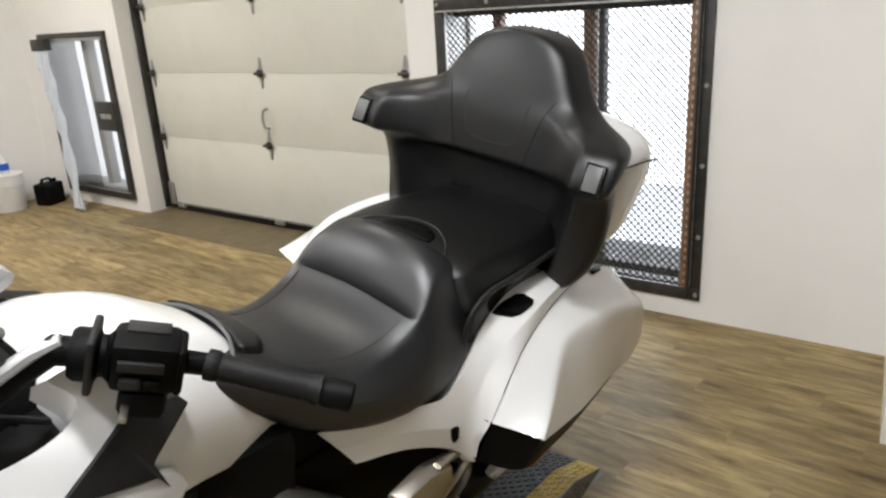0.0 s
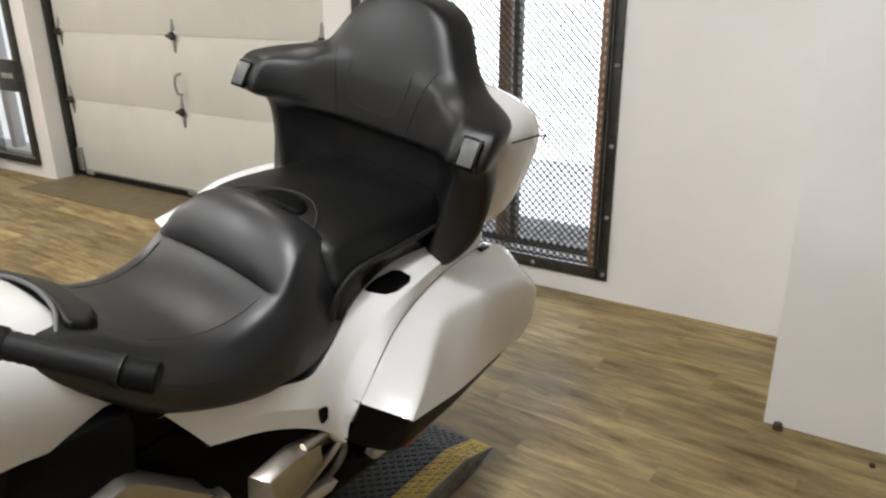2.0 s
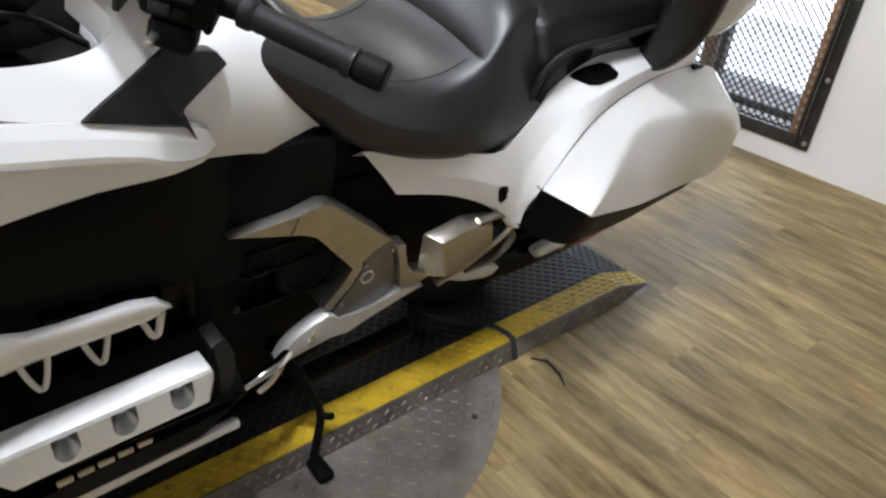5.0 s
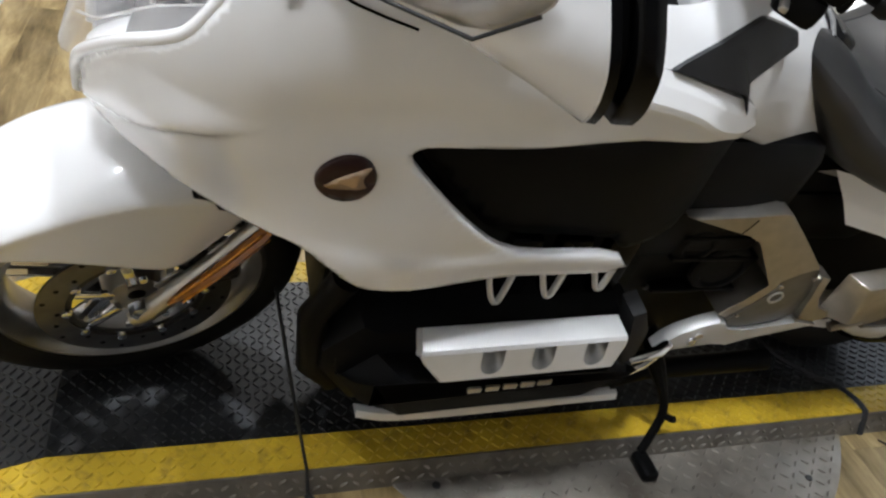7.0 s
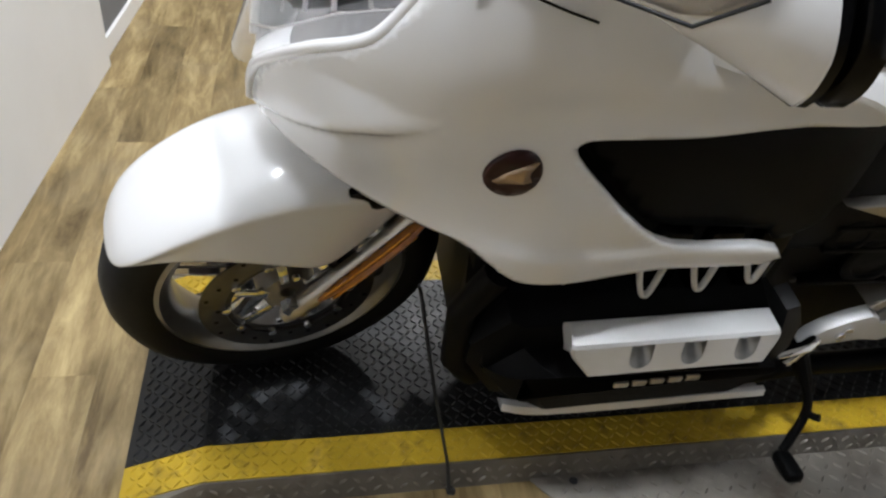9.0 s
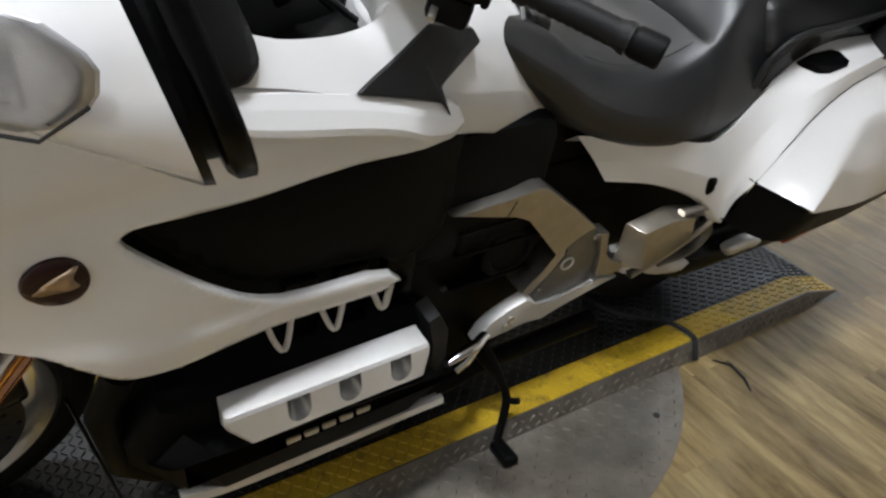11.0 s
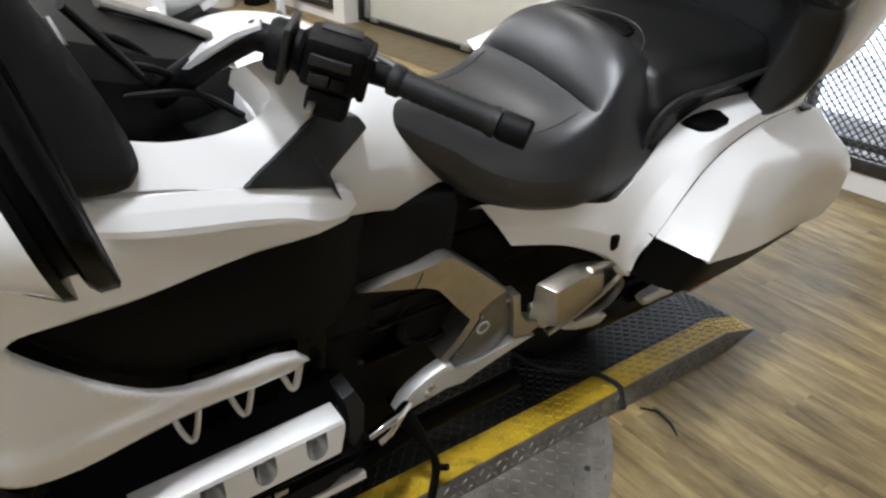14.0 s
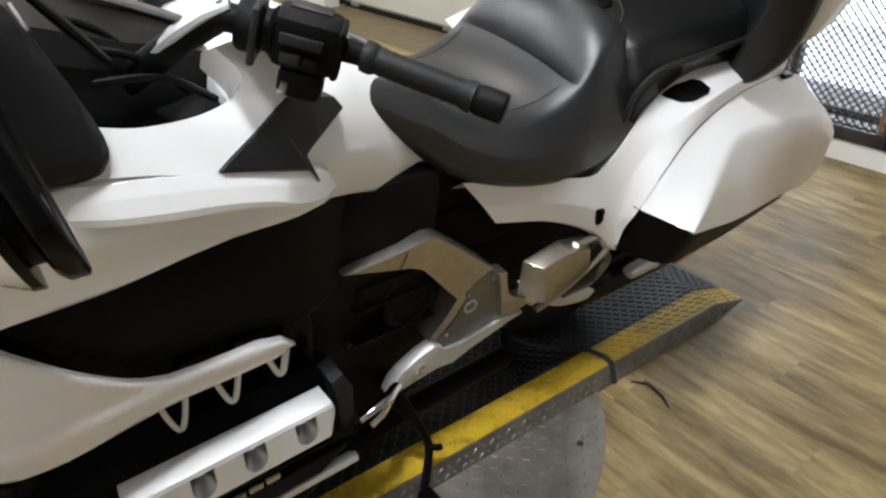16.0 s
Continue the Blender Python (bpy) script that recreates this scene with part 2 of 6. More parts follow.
def true_normals(me):
    """Shade the skins by the normals of the surface that they were laid on."""
    n = np.zeros(len(me.vertices) * 3)
    me.attributes["lay"].data.foreach_get("vector", n)
    n = n.reshape(-1, 3)
    skin = np.zeros(len(me.polygons), dtype=np.int32)
    me.attributes["skin"].data.foreach_get("value", skin)
    out = np.zeros((len(me.loops), 3))
    for p in me.polygons:
        if skin[p.index]:
            for li in p.loop_indices:
                v = n[me.loops[li].vertex_index]
                out[li] = v if v @ np.array(p.normal) >= 0 else -v
    me.attributes.remove(me.attributes["lay"])
    me.attributes.remove(me.attributes["skin"])
    me.normals_split_custom_set(out.tolist())


def part(name, bm, material, parent=None, label="", smooth=True, angle=35):
    ob = new(name, finish(name, bm, material, smooth, angle))
    if parent:
        ob.parent = parent
    if label:
        ob["label"] = label
    return ob


def thing(name, label, category, group="", kind="", m=None):
    ob = new(name)
    if m is not None:
        ob.matrix_world = m
    return tagged(ob, label, category, group, kind)


def box(x0, x1, y0, y1, z0, z1, bevel=0.0, seg=2, bm=None, m=None):
    own = bmesh.new()
    bmesh.ops.create_cube(own, size=1.0)
    for v in own.verts:
        v.co = Vector(((x0 + x1) / 2 + v.co.x * (x1 - x0), (y0 + y1) / 2 + v.co.y * (y1 - y0), (z0 + z1) / 2 + v.co.z * (z1 - z0)))
    if bevel:
        bmesh.ops.bevel(own, geom=own.edges[:], offset=bevel, segments=seg, affect="EDGES", profile=0.5)
    if m is not None:
        bmesh.ops.transform(own, matrix=m, verts=own.verts)
    return join(bm, own)


def join(bm, own):
    if bm is None:
        return own
    tmp = bpy.data.meshes.new("tmp")
    own.to_mesh(tmp)
    own.free()
    bm.from_mesh(tmp)
    bpy.data.meshes.remove(tmp)
    return bm


def tube(points, radius, seg=12, bm=None, flat=1.0, cap=True):
    pts = [Vector(p) for p in points]
    rads = radius if isinstance(radius, (list, tuple)) else [radius] * len(pts)
    own = bmesh.new()
    rings = []
    up = None
    for i, p in enumerate(pts):
        d = (pts[min(i + 1, len(pts) - 1)] - pts[max(i - 1, 0)]).normalized()
        if up is None:
            up = Vector((0, 0, 1)) if abs(d.z) < 0.9 else Vector((1, 0, 0))
        side = d.cross(up).normalized()
        up = side.cross(d).normalized()
        ring = []
        for k in range(seg):
            a = 2 * math.pi * k / seg
            ring.append(own.verts.new(p + rads[i] * (math.cos(a) * side + flat * math.sin(a) * up)))
        rings.append(ring)
    for a, b in zip(rings, rings[1:]):
        for k in range(seg):
            own.faces.new((a[k], a[(k + 1) % seg], b[(k + 1) % seg], b[k]))
    if cap:
        own.faces.new(rings[0][::-1])
        own.faces.new(rings[-1])
    return join(bm, own)


def revolve(profile, seg=48, bm=None, m=None, axis="y"):
    """A closed profile of (radius, along the axis), turned about the axis."""
    own = bmesh.new()
    rings = []
    for k in range(seg):
        a = 2 * math.pi * k / seg
        c, s = math.cos(a), math.sin(a)
        if axis == "y":
            rings.append([own.verts.new((r * c, h, r * s)) for r, h in profile])
        else:
            rings.append([own.verts.new((r * c, r * s, h)) for r, h in profile])
    n = len(profile)
    for k in range(seg):
        a, b = rings[k], rings[(k + 1) % seg]
        for i in range(n):
            own.faces.new((a[i], a[(i + 1) % n], b[(i + 1) % n], b[i]))
    if m is not None:
        bmesh.ops.transform(own, matrix=m, verts=own.verts)
    return join(bm, own)


def loft(sections, bm=None, caps=True):
    own = bmesh.new()
    rings = [[own.verts.new(p) for p in s] for s in sections]
    n = len(rings[0])
    for a, b in zip(rings, rings[1:]):
        for k in range(n):
            own.faces.new((a[k], a[(k + 1) % n], b[(k + 1) % n], b[k]))
    if caps:
        own.faces.new(rings[0][::-1])
        own.faces.new(rings[-1])
    return join(bm, own)


def chaikin(poly, times=2, keep=()):
    for _ in range(times):
        out = []
        n = len(poly)
        for i in range(n):
            a, b = poly[i], poly[(i + 1) % n]
            out.append((0.8 * a[0] + 0.2 * b[0], 0.8 * a[1] + 0.2 * b[1]))
            out.append((0.2 * a[0] + 0.8 * b[0], 0.2 * a[1] + 0.8 * b[1]))
        poly = out
    return poly


def edge_distance(p, poly):
    """How far the outline is, and the way to it."""
    q = np.array(poly)
    d = np.roll(q, -1, 0) - q
    t = np.clip(((p - q) * d).sum(1) / np.maximum((d * d).sum(1), 1e-12), 0, 1)
    far = np.sqrt((((q + t[:, None] * d) - p) ** 2).sum(1))
    w = np.exp(-((far - far.min()) / 0.004))
    turn = 1 if (q[:, 0] * np.roll(q[:, 1], -1) - np.roll(q[:, 0], -1) * q[:, 1]).sum() > 0 else -1
    way = (np.c_[d[:, 1], -d[:, 0]] * turn * (w * 1.0)[:, None]).sum(0)
    return float(far.min()), way / max(1e-9, float(np.hypot(*way)))


def surface_normal(place, a, b, h, way, slope, eps=0.004):
    at = lambda x, y: np.array(place(x, y, h))  # noqa: E731
    pa, pb = (at(a + eps, b) - at(a - eps, b)) / (2 * eps), (at(a, b + eps) - at(a, b - eps)) / (2 * eps)
    n = np.cross(pa, pb)
    n /= max(1e-9, np.linalg.norm(n))
    up = np.array(place(a, b, h + .001)) - np.array(place(a, b, h))
    if n @ up < 0:
        n = -n
    n = n + slope * (way[0] * pa + way[1] * pb) / max(1e-6, np.linalg.norm(way[0] * pa + way[1] * pb))
    return n / np.linalg.norm(n)


def shell(outline, place, depth=0.008, rnd=0.02, cell=0.03, back=0.012, soft=2, bm=None):
    """A panel with the given outline, laid on the surface place(a, b, h), rounded towards its edge."""
    poly = chaikin(list(outline), soft) if soft else list(outline)
    own = bmesh.new()
    own.faces.new([own.verts.new((a, b, 0)) for a, b in poly])
    bmesh.ops.recalc_face_normals(own, faces=own.faces)
    for k in (0.25, 0.45, 0.6):
        inner = [f for f in own.faces if len(f.verts) > 4] or own.faces[:]
        bmesh.ops.inset_region(own, faces=[max(inner, key=lambda f: f.calc_area())], thickness=rnd * (0.12 if k == 0.25 else 0.3), use_even_offset=False)
    bmesh.ops.triangulate(own, faces=own.faces[:])
    los = [min(p[i] for p in poly) for i in (0, 1)]
    his = [max(p[i] for p in poly) for i in (0, 1)]
    for i in (0, 1):
        steps = int((his[i] - los[i]) / cell)
        for k in range(1, steps + 1):
            co = [0, 0, 0]
            co[i] = los[i] + k * (his[i] - los[i]) / (steps + 1)
            no = [0, 0, 0]
            no[i] = 1
            bmesh.ops.bisect_plane(own, geom=own.verts[:] + own.edges[:] + own.faces[:], plane_co=co, plane_no=no)
    bmesh.ops.remove_doubles(own, verts=own.verts, dist=1e-5)
    own.verts.index_update()
    flat = [(v.co.x, v.co.y) for v in own.verts]
    hs, ns = [], []
    for p in flat:
        far, way = edge_distance(np.array(p), poly)
        d = min(far / rnd, 1.0)
        hs.append(depth * math.sqrt(max(0.0, 1 - (1 - d) ** 2)))
        slope = min(2.5, depth / rnd * (1 - d) / math.sqrt(max(1e-4, 1 - (1 - d) ** 2)))
        ns.append(surface_normal(place, p[0], p[1], hs[-1], way, slope))
    faces = [[v.index for v in f.verts] for f in own.faces]
    rim = [(e.verts[0].index, e.verts[1].index) for e in own.edges if len(e.link_faces) == 1]
    own.free()
    out = bmesh.new()
    lay, skin = out.verts.layers.float_vector.new("lay"), out.faces.layers.int.new("skin")
    top = [out.verts.new(place(a, b, h)) for (a, b), h in zip(flat, hs)]
    low = [out.verts.new(place(a, b, -back)) for a, b in flat]
    for v, n in zip(top, ns):
        v[lay] = n
    for f in faces:
        try:
            out.faces.new([top[i] for i in f])[skin] = 1
            out.faces.new([low[i] for i in f][::-1])
        except ValueError:
            pass
    for i, j in rim:
        try:
            out.faces.new((top[i], top[j], low[j], low[i]))
        except ValueError:
            pass
    return join(bm, out)


def plate(outline, place, thick, bevel=0.003):
    """A flat casting of the given outline with eased front edges."""
    own = bmesh.new()
    front = [own.verts.new(place(a, b, 0)) for a, b in outline]
    back = [own.verts.new(place(a, b, -thick)) for a, b in outline]
    face = own.faces.new(front)
    own.faces.new(back[::-1])
    n = len(front)
    for i in range(n):
        own.faces.new((front[i], back[i], back[(i + 1) % n], front[(i + 1) % n]))
    bmesh.ops.bevel(own, geom=list(face.edges), offset=bevel, segments=2, affect="EDGES", profile=.5)
    return own


def mirrored(bm_source):
    own = bm_source.copy()
    lay = own.verts.layers.float_vector.get("lay")
    for v in own.verts:
        v.co.y = -v.co.y
        if lay:
            v[lay] = v[lay] * Vector((1, -1, 1))
    bmesh.ops.reverse_faces(own, faces=own.faces)
    return own


def both(name, bm, material, parent, label="", smooth=True, angle=35):
    """The part and its twin on the other side of the middle plane."""
    twin = mirrored(bm)
    a = part(name, bm, material, parent, label, smooth, angle)
    b = part(name, twin, material, parent, label, smooth, angle)
    return a, b


def subdivide(ob, levels):
    md = ob.modifiers.new("smooth", "SUBSURF")
    md.levels = md.render_levels = levels
    return ob


# ---- the room ----
ANG = 2.88
ROOM = pose(3.575, -0.41, 0, 0, 0, ANG)


def walls():
    hole_v0, hole_v1, hole_z0, hole_z1 = 0.84, 2.22, 0.15, 1.51
    bm = box(0, 0.22, -0.05, hole_v0, 0, CEIL, m=ROOM)
    box(0, 0.22, hole_v0, hole_v1, 0, hole_z0, bm=bm, m=ROOM)
    box(0, 0.22, hole_v0, hole_v1, hole_z1, CEIL, bm=bm, m=ROOM)
    box(0, 0.22, hole_v1, 2.475, 0, CEIL, bm=bm, m=ROOM)
    box(0, 0.30, 2.475, 5.475, 2.62, CEIL, bm=bm, m=ROOM)
    box(0, 0.22, 5.475, 5.64, 0, CEIL, bm=bm, m=ROOM)
    box(0, 0.22, 5.64, 6.70, 0, 0.15, bm=bm, m=ROOM)
    box(0, 0.22, 5.64, 6.70, 1.46, CEIL, bm=bm, m=ROOM)
    box(0, 0.22, 6.70, 8.0, 0, CEIL, bm=bm, m=ROOM)
    tagged(part("wall_east", bm, WALL, smooth=False), "white painted wall with two meshed windows and a door opening", "wall", kind="structure")
    # the projecting pier beside the window wall
    bm = bmesh.new()
    foot = [(3.60, -0.41), (2.857, -0.511), (2.88, -0.88), (3.02, -3.2), (3.9, -3.2), (3.9, -0.41)]
    low = [bm.verts.new((x, y, 0)) for x, y in foot]
    top = [bm.verts.new((x, y, CEIL)) for x, y in foot]
    bm.faces.new(low[::-1])
    bm.faces.new(top)
    for i in range(6):
        bm.faces.new((low[i], low[(i + 1) % 6], top[(i + 1) % 6], top[i]))
    tagged(part("wall_pier", bm, WALL, smooth=False), "white painted projecting wall beside the window", "wall", kind="structure")
    west = pose(-0.857, 0.74, 0, 0, 0, -3.05)
    bm = box(-0.22, 0, -4.2, 1.42, 0, CEIL, m=west)
    tagged(part("wall_west", bm, WALL, smooth=False), "white painted wall ahead of the motorcycle", "wall", kind="structure")
    bm = box(-0.30, 0.0, 1.42, 5.9, 0, CEIL, m=pose(-0.895, 0.74, 0, 0, 0, -3.05))
    tagged(part("wall_west_far", bm, DARKWALL, smooth=False), "grey painted wall with a white baseboard", "wall", kind="structure")
    bm = box(0.0, 0.016, 1.44, 5.9, 0.0, 0.075, 0.004, m=pose(-0.895, 0.74, 0, 0, 0, -3.05))
    tagged(part("baseboard", bm, WALL, smooth=False), "white painted baseboard along the grey wall", "baseboard", kind="structure")
    bm = box(-1.4, 4.0, 6.62, 6.85, 0, CEIL)
    tagged(part("wall_north", bm, WALL, smooth=False), "white painted end wall", "wall", kind="structure")
    # unseen closing wall, toned dark to hold back bounce onto the near flank
    bm = box(-1.4, 4.0, -3.4, -3.2, 0, CEIL)
    tagged(part("wall_south", bm, DARKWALL, smooth=False), "unseen wall behind the camera side, kept dark to cut bounced light", "wall", kind="structure")
    bm = box(-1.4, 4.4, -3.4, 7.0, CEIL, CEIL + 0.12)
    tagged(part("ceiling", bm, CEILM, smooth=False), "plain grey ceiling", "ceiling", kind="structure")


walls()


def ceiling_fixtures():
    for lx, ly, watts, col in LAMPS:
        t = thing("ceiling_light", "small ceiling light with a white housing", "ceiling light", "ceiling lights", m=pose(lx, ly, CEIL, 0, 0, 90))
        part("housing", box(-0.22, 0.22, -0.14, 0.14, -0.07, 0, 0.01), CEILM, t)
        part("diffuser", box(-0.19, 0.19, -0.12, 0.12, -0.085, -0.066, 0.004), LAMPGLOW, t)


ceiling_fixtures()


def outdoors():
    bm = box(2.2, 2.25, -1.5, 9.0, -0.5, 4.0, m=ROOM)
    ob = part("backdrop", bm, OUTSIDE, smooth=False)
    tagged(ob, "overexposed bright outdoors behind the windows", "backdrop", kind="structure")
    bm = box(0.22, 2.2, -1.5, 9.0, -0.12, 0.10, m=ROOM)
    tagged(part("ground_outside", bm, SNOW, smooth=False), "snow covered ground outside the windows", "ground", kind="structure")


outdoors()


def mesh_panel(v0, v1, z0, z1, u, pitch_v, pitch_z, parent, width=0.0042):
    """Expanded metal: zigzag strands that touch at every second bend."""
    verts, faces = [], []
    rows = int((z1 - z0) / pitch_z)
    cols = int((v1 - v0) / (pitch_v / 2))
    for r in range(rows + 1):
        zc = z0 + r * pitch_z
        prev = None
        for c in range(cols + 1):
            up = (c + r) % 2
            z = min(max(zc + (pitch_z / 2 if up else -pitch_z / 2), z0), z1)
            v = v0 + c * (v1 - v0) / cols
            n = len(verts)
            verts += [(u - 0.002, v, z - width), (u + 0.002, v, z - width * 0.4), (u + 0.002, v, z + width), (u - 0.002, v, z + width * 0.4)]
            if prev is not None:
                for k in range(4):
                    faces.append((prev + k, prev + (k + 1) % 4, n + (k + 1) % 4, n + k))
            prev = n
    me = bpy.data.meshes.new("mesh_sheet")
    me.from_pydata(verts, [], faces)
    me.transform(ROOM)
    me.materials.append(MESHST)
    ob = new("mesh_sheet", me)
    ob.parent = parent
    ob["label"] = "grey expanded metal mesh"
    return ob


def bolts(parent, spots, r=0.011, u=-0.04):
    for v, z in spots:
        bm = revolve([(0.0, 0.0), (r, 0.0), (r, 0.006), (r * 0.6, 0.010), (0.0, 0.010)], 10, m=ROOM @ pose(u, v, z, 0, -90, 0), axis="z")
        bmesh.ops.remove_doubles(bm, verts=bm.verts, dist=1e-6)
        part("bolt", bm, GALV, parent)


def window_guard():
    t = thing("window_guard", "black steel framed window guard with expanded metal mesh", "window guard")
    f0, f1, zb, zt = 0.78, 2.27, 0.098, 1.555
    w = 0.075
    part("frame_rail", box(-0.012, 0.0, f0, f1, zt - 0.06, zt, 0.002, m=ROOM), BLKSTEEL, t)
    part("frame_rail", box(-0.012, 0.0, f0, f1, zb, zb + 0.06, 0.002, m=ROOM), BLKSTEEL, t)
    part("frame_stile", box(-0.0122, 0.0, f0, f0 + 0.05, zb + 0.06, zt - 0.06, 0.002, m=ROOM), BLKSTEEL, t)
    part("frame_stile", box(-0.0122, 0.0, f1 - 0.06, f1, zb + 0.06, zt - 0.06, 0.002, m=ROOM), BLKSTEEL, t)
    # inner angle iron that stands off the wall and holds the mesh
    part("angle_iron", box(-0.045, -0.013, f0 + 0.05, f0 + 0.058, zb + 0.02, zt - 0.02, 0.001, m=ROOM), BLKSTEEL, t)
    part("angle_iron", box(0.0, 0.03, f0 + 0.06, f0 + 0.105, zb + 0.06, zt - 0.06, 0.002, m=ROOM), BROWNW, t, "rusty brown inner edge")
    part("angle_iron", box(-0.03, -0.0125, f0 + 0.02, f1 - 0.02, zt - 0.068, zt - 0.058, 0.001, m=ROOM), GALV, t, "bare metal edge")
    mesh_panel(f0 + 0.105, f1 - 0.065, zb + 0.06, zt - 0.065, 0.012, 0.036, 0.0185, t)
    spots = [(f0 + 0.02, z) for z in (0.13, 0.42, 0.76, 1.12, 1.52)] + [(v, zt - 0.028) for v in (1.2, 1.58, 1.93, 2.25)] + [(v, zb + 0.028) for v in (1.17, 1.6, 2.0)]
    bolts(t, spots, u=-0.012)
    for k in range(34):
        part("edge_clip", box(-0.004, 0.001, f0 + 0.078, f0 + 0.086, zb + 0.08 + k * 0.04, zb + 0.098 + k * 0.04, m=ROOM), GALV, t, smooth=False)


window_guard()


def window_unit():
    t = thing("window_1", "double window with brown timber mullion behind the mesh guard", "window", kind="structure")
    part("window_frame", box(0.10, 0.16, 0.84, 2.22, 0.15, 0.20, 0.004, m=ROOM), BLKSTEEL, t)
    part("window_frame", box(0.10, 0.16, 0.84, 2.22, 1.46, 1.51, 0.004, m=ROOM), BLKSTEEL, t)
    part("mullion", box(0.08, 0.15, 1.385, 1.435, 0.20, 1.46, 0.004, m=ROOM), BROWNW, t, "brown timber mullion")
    part("mullion", box(0.10, 0.16, 1.335, 1.365, 0.20, 1.46, 0.004, m=ROOM), BLKSTEEL, t, "dark frame post")
    part("mullion", box(0.10, 0.16, 1.92, 1.97, 0.20, 1.46, 0.004, m=ROOM), BROWNW, t, "brown timber post")
    part("window_sill", box(0.03, 0.20, 0.84, 2.22, 0.145, 0.165, 0.003, m=ROOM), GREYWALL, t)
    bm = bmesh.new()
    rnd = random.Random(4)
    grid = []
    for i in range(10):
        f = i / 9
        grid.append([bm.verts.new((0.40 + 0.26 * f + 0.02 * rnd.random(), -0.2 + 0.035 * k, 0.095 + 0.055 * math.sin(math.pi * f) + 0.018 * rnd.random() * math.sin(math.pi * f))) for k in range(96)])
    for a, b in zip(grid, grid[1:]):
        for k in range(95):
            bm.faces.new((a[k], b[k], b[k + 1], a[k + 1]))
    bmesh.ops.transform(bm, matrix=ROOM, verts=bm.verts)
    tagged(part("gravel_heap", bm, GRAVEL), "grey slush and gravel heaped outside the window", "gravel", kind="stuff")


window_unit()


def garage_door():
    t = thing("door_1", "cream sectional overhead garage door, closed, with bolted hinges", "garage door", kind="structure")
    seams = [0.055, 0.63, 1.147, 1.66, 2.17, 2.66]
    v0, v1 = 2.42, 5.36
    for a, b in zip(seams, seams[1:]):
        bm = box(0.20, 0.245, v0, v1, a + 0.0008, b - 0.0008, 0.002, 2, m=ROOM)
        part("door_panel", bm, DOORP, t)
    part("bottom_seal", box(0.195, 0.245, v0, v1, 0.0, 0.052, 0.006, m=ROOM), RUBBER, t, "black rubber bottom seal")
    part("bottom_rail", box(0.190, 0.1995, v0, v1, 0.05, 0.066, 0.002, m=ROOM), GALV, t)

    def hinge(v, z, tall=0.11):
        out = [(-0.036, 0.0), (-0.022, 0.04), (-0.010, tall), (0.010, tall), (0.022, 0.04), (0.036, 0.0), (0.022, -0.04), (0.010, -tall), (-0.010, -tall), (-0.022, -0.04)]
        bm = shell(out, lambda a, b, h: ROOM @ Vector((0.197 - h, v + a, z + b)), 0.003, 0.01, 0.05, 0.001, 1)
        plate = part("hinge", bm, GALV, t)
        bm = box(0.170, 0.196, v - 0.018, v + 0.018, z - 0.026, z + 0.026, 0.005, m=ROOM)
        tube([ROOM @ Vector((0.172, v - 0.040, z)), ROOM @ Vector((0.172, v + 0.040, z))], 0.011, 10, bm=bm)
        part("hinge_barrel", bm, BLKSTEEL, plate, "dark hinge barrel")

    for z in seams[1:-1]:
        for v in (3.99, 2.66):
            hinge(v, z)
        hinge(5.31, z)
    bm = tube([ROOM @ Vector(p) for p in ((0.19, 3.965, 0.90), (0.15, 3.965, 0.89), (0.135, 3.965, 0.83), (0.15, 3.965, 0.765), (0.19, 3.965, 0.755))], 0.010, 10)
    part("pull_handle", bm, GALV, t, "grey steel lift handle")
    for v in (5.2, 3.97):
        part("bottom_bracket", box(0.165, 0.194, v - 0.05, v + 0.05, 0.03, 0.065, 0.006, m=ROOM), GALV, t)
    part("corner_bracket", box(0.175, 0.196, 5.29, 5.36, 0.05, 0.24, 0.004, m=ROOM), GALV, t)
    # tracks
    for v in (5.385, 2.425):
        part("track", box(0.14, 0.20, v - 0.008, v + 0.012, 0.02, 2.6, 0.003, m=ROOM), BLKSTEEL, t, "dark steel roller track")
    part("weather_strip", box(0.205, 0.225, 5.36, 5.44, 0.0, 2.6, 0.003, m=ROOM), BLKSTEEL, t)
    bm = box(0.0, 0.30, 5.40, 5.474, 0, 2.62, 0.002, m=ROOM)
    tagged(part("door_jamb", bm, WALL, smooth=False), "white painted door reveal", "jamb", kind="structure")
    bm = box(0.225, 0.3, 2.2, 5.6, 0.0, 2.62, m=ROOM)
    tagged(part("door_backing", bm, WALL, smooth=False), "closing board behind the garage door", "wall", kind="structure")
    bm = box(-0.30, 0.20, 2.42, 5.42, 0.0, 0.004, m=ROOM)
    tagged(part("threshold", bm, CONCR, smooth=False), "dull brown threshold strip before the garage door", "threshold", kind="structure")


garage_door()


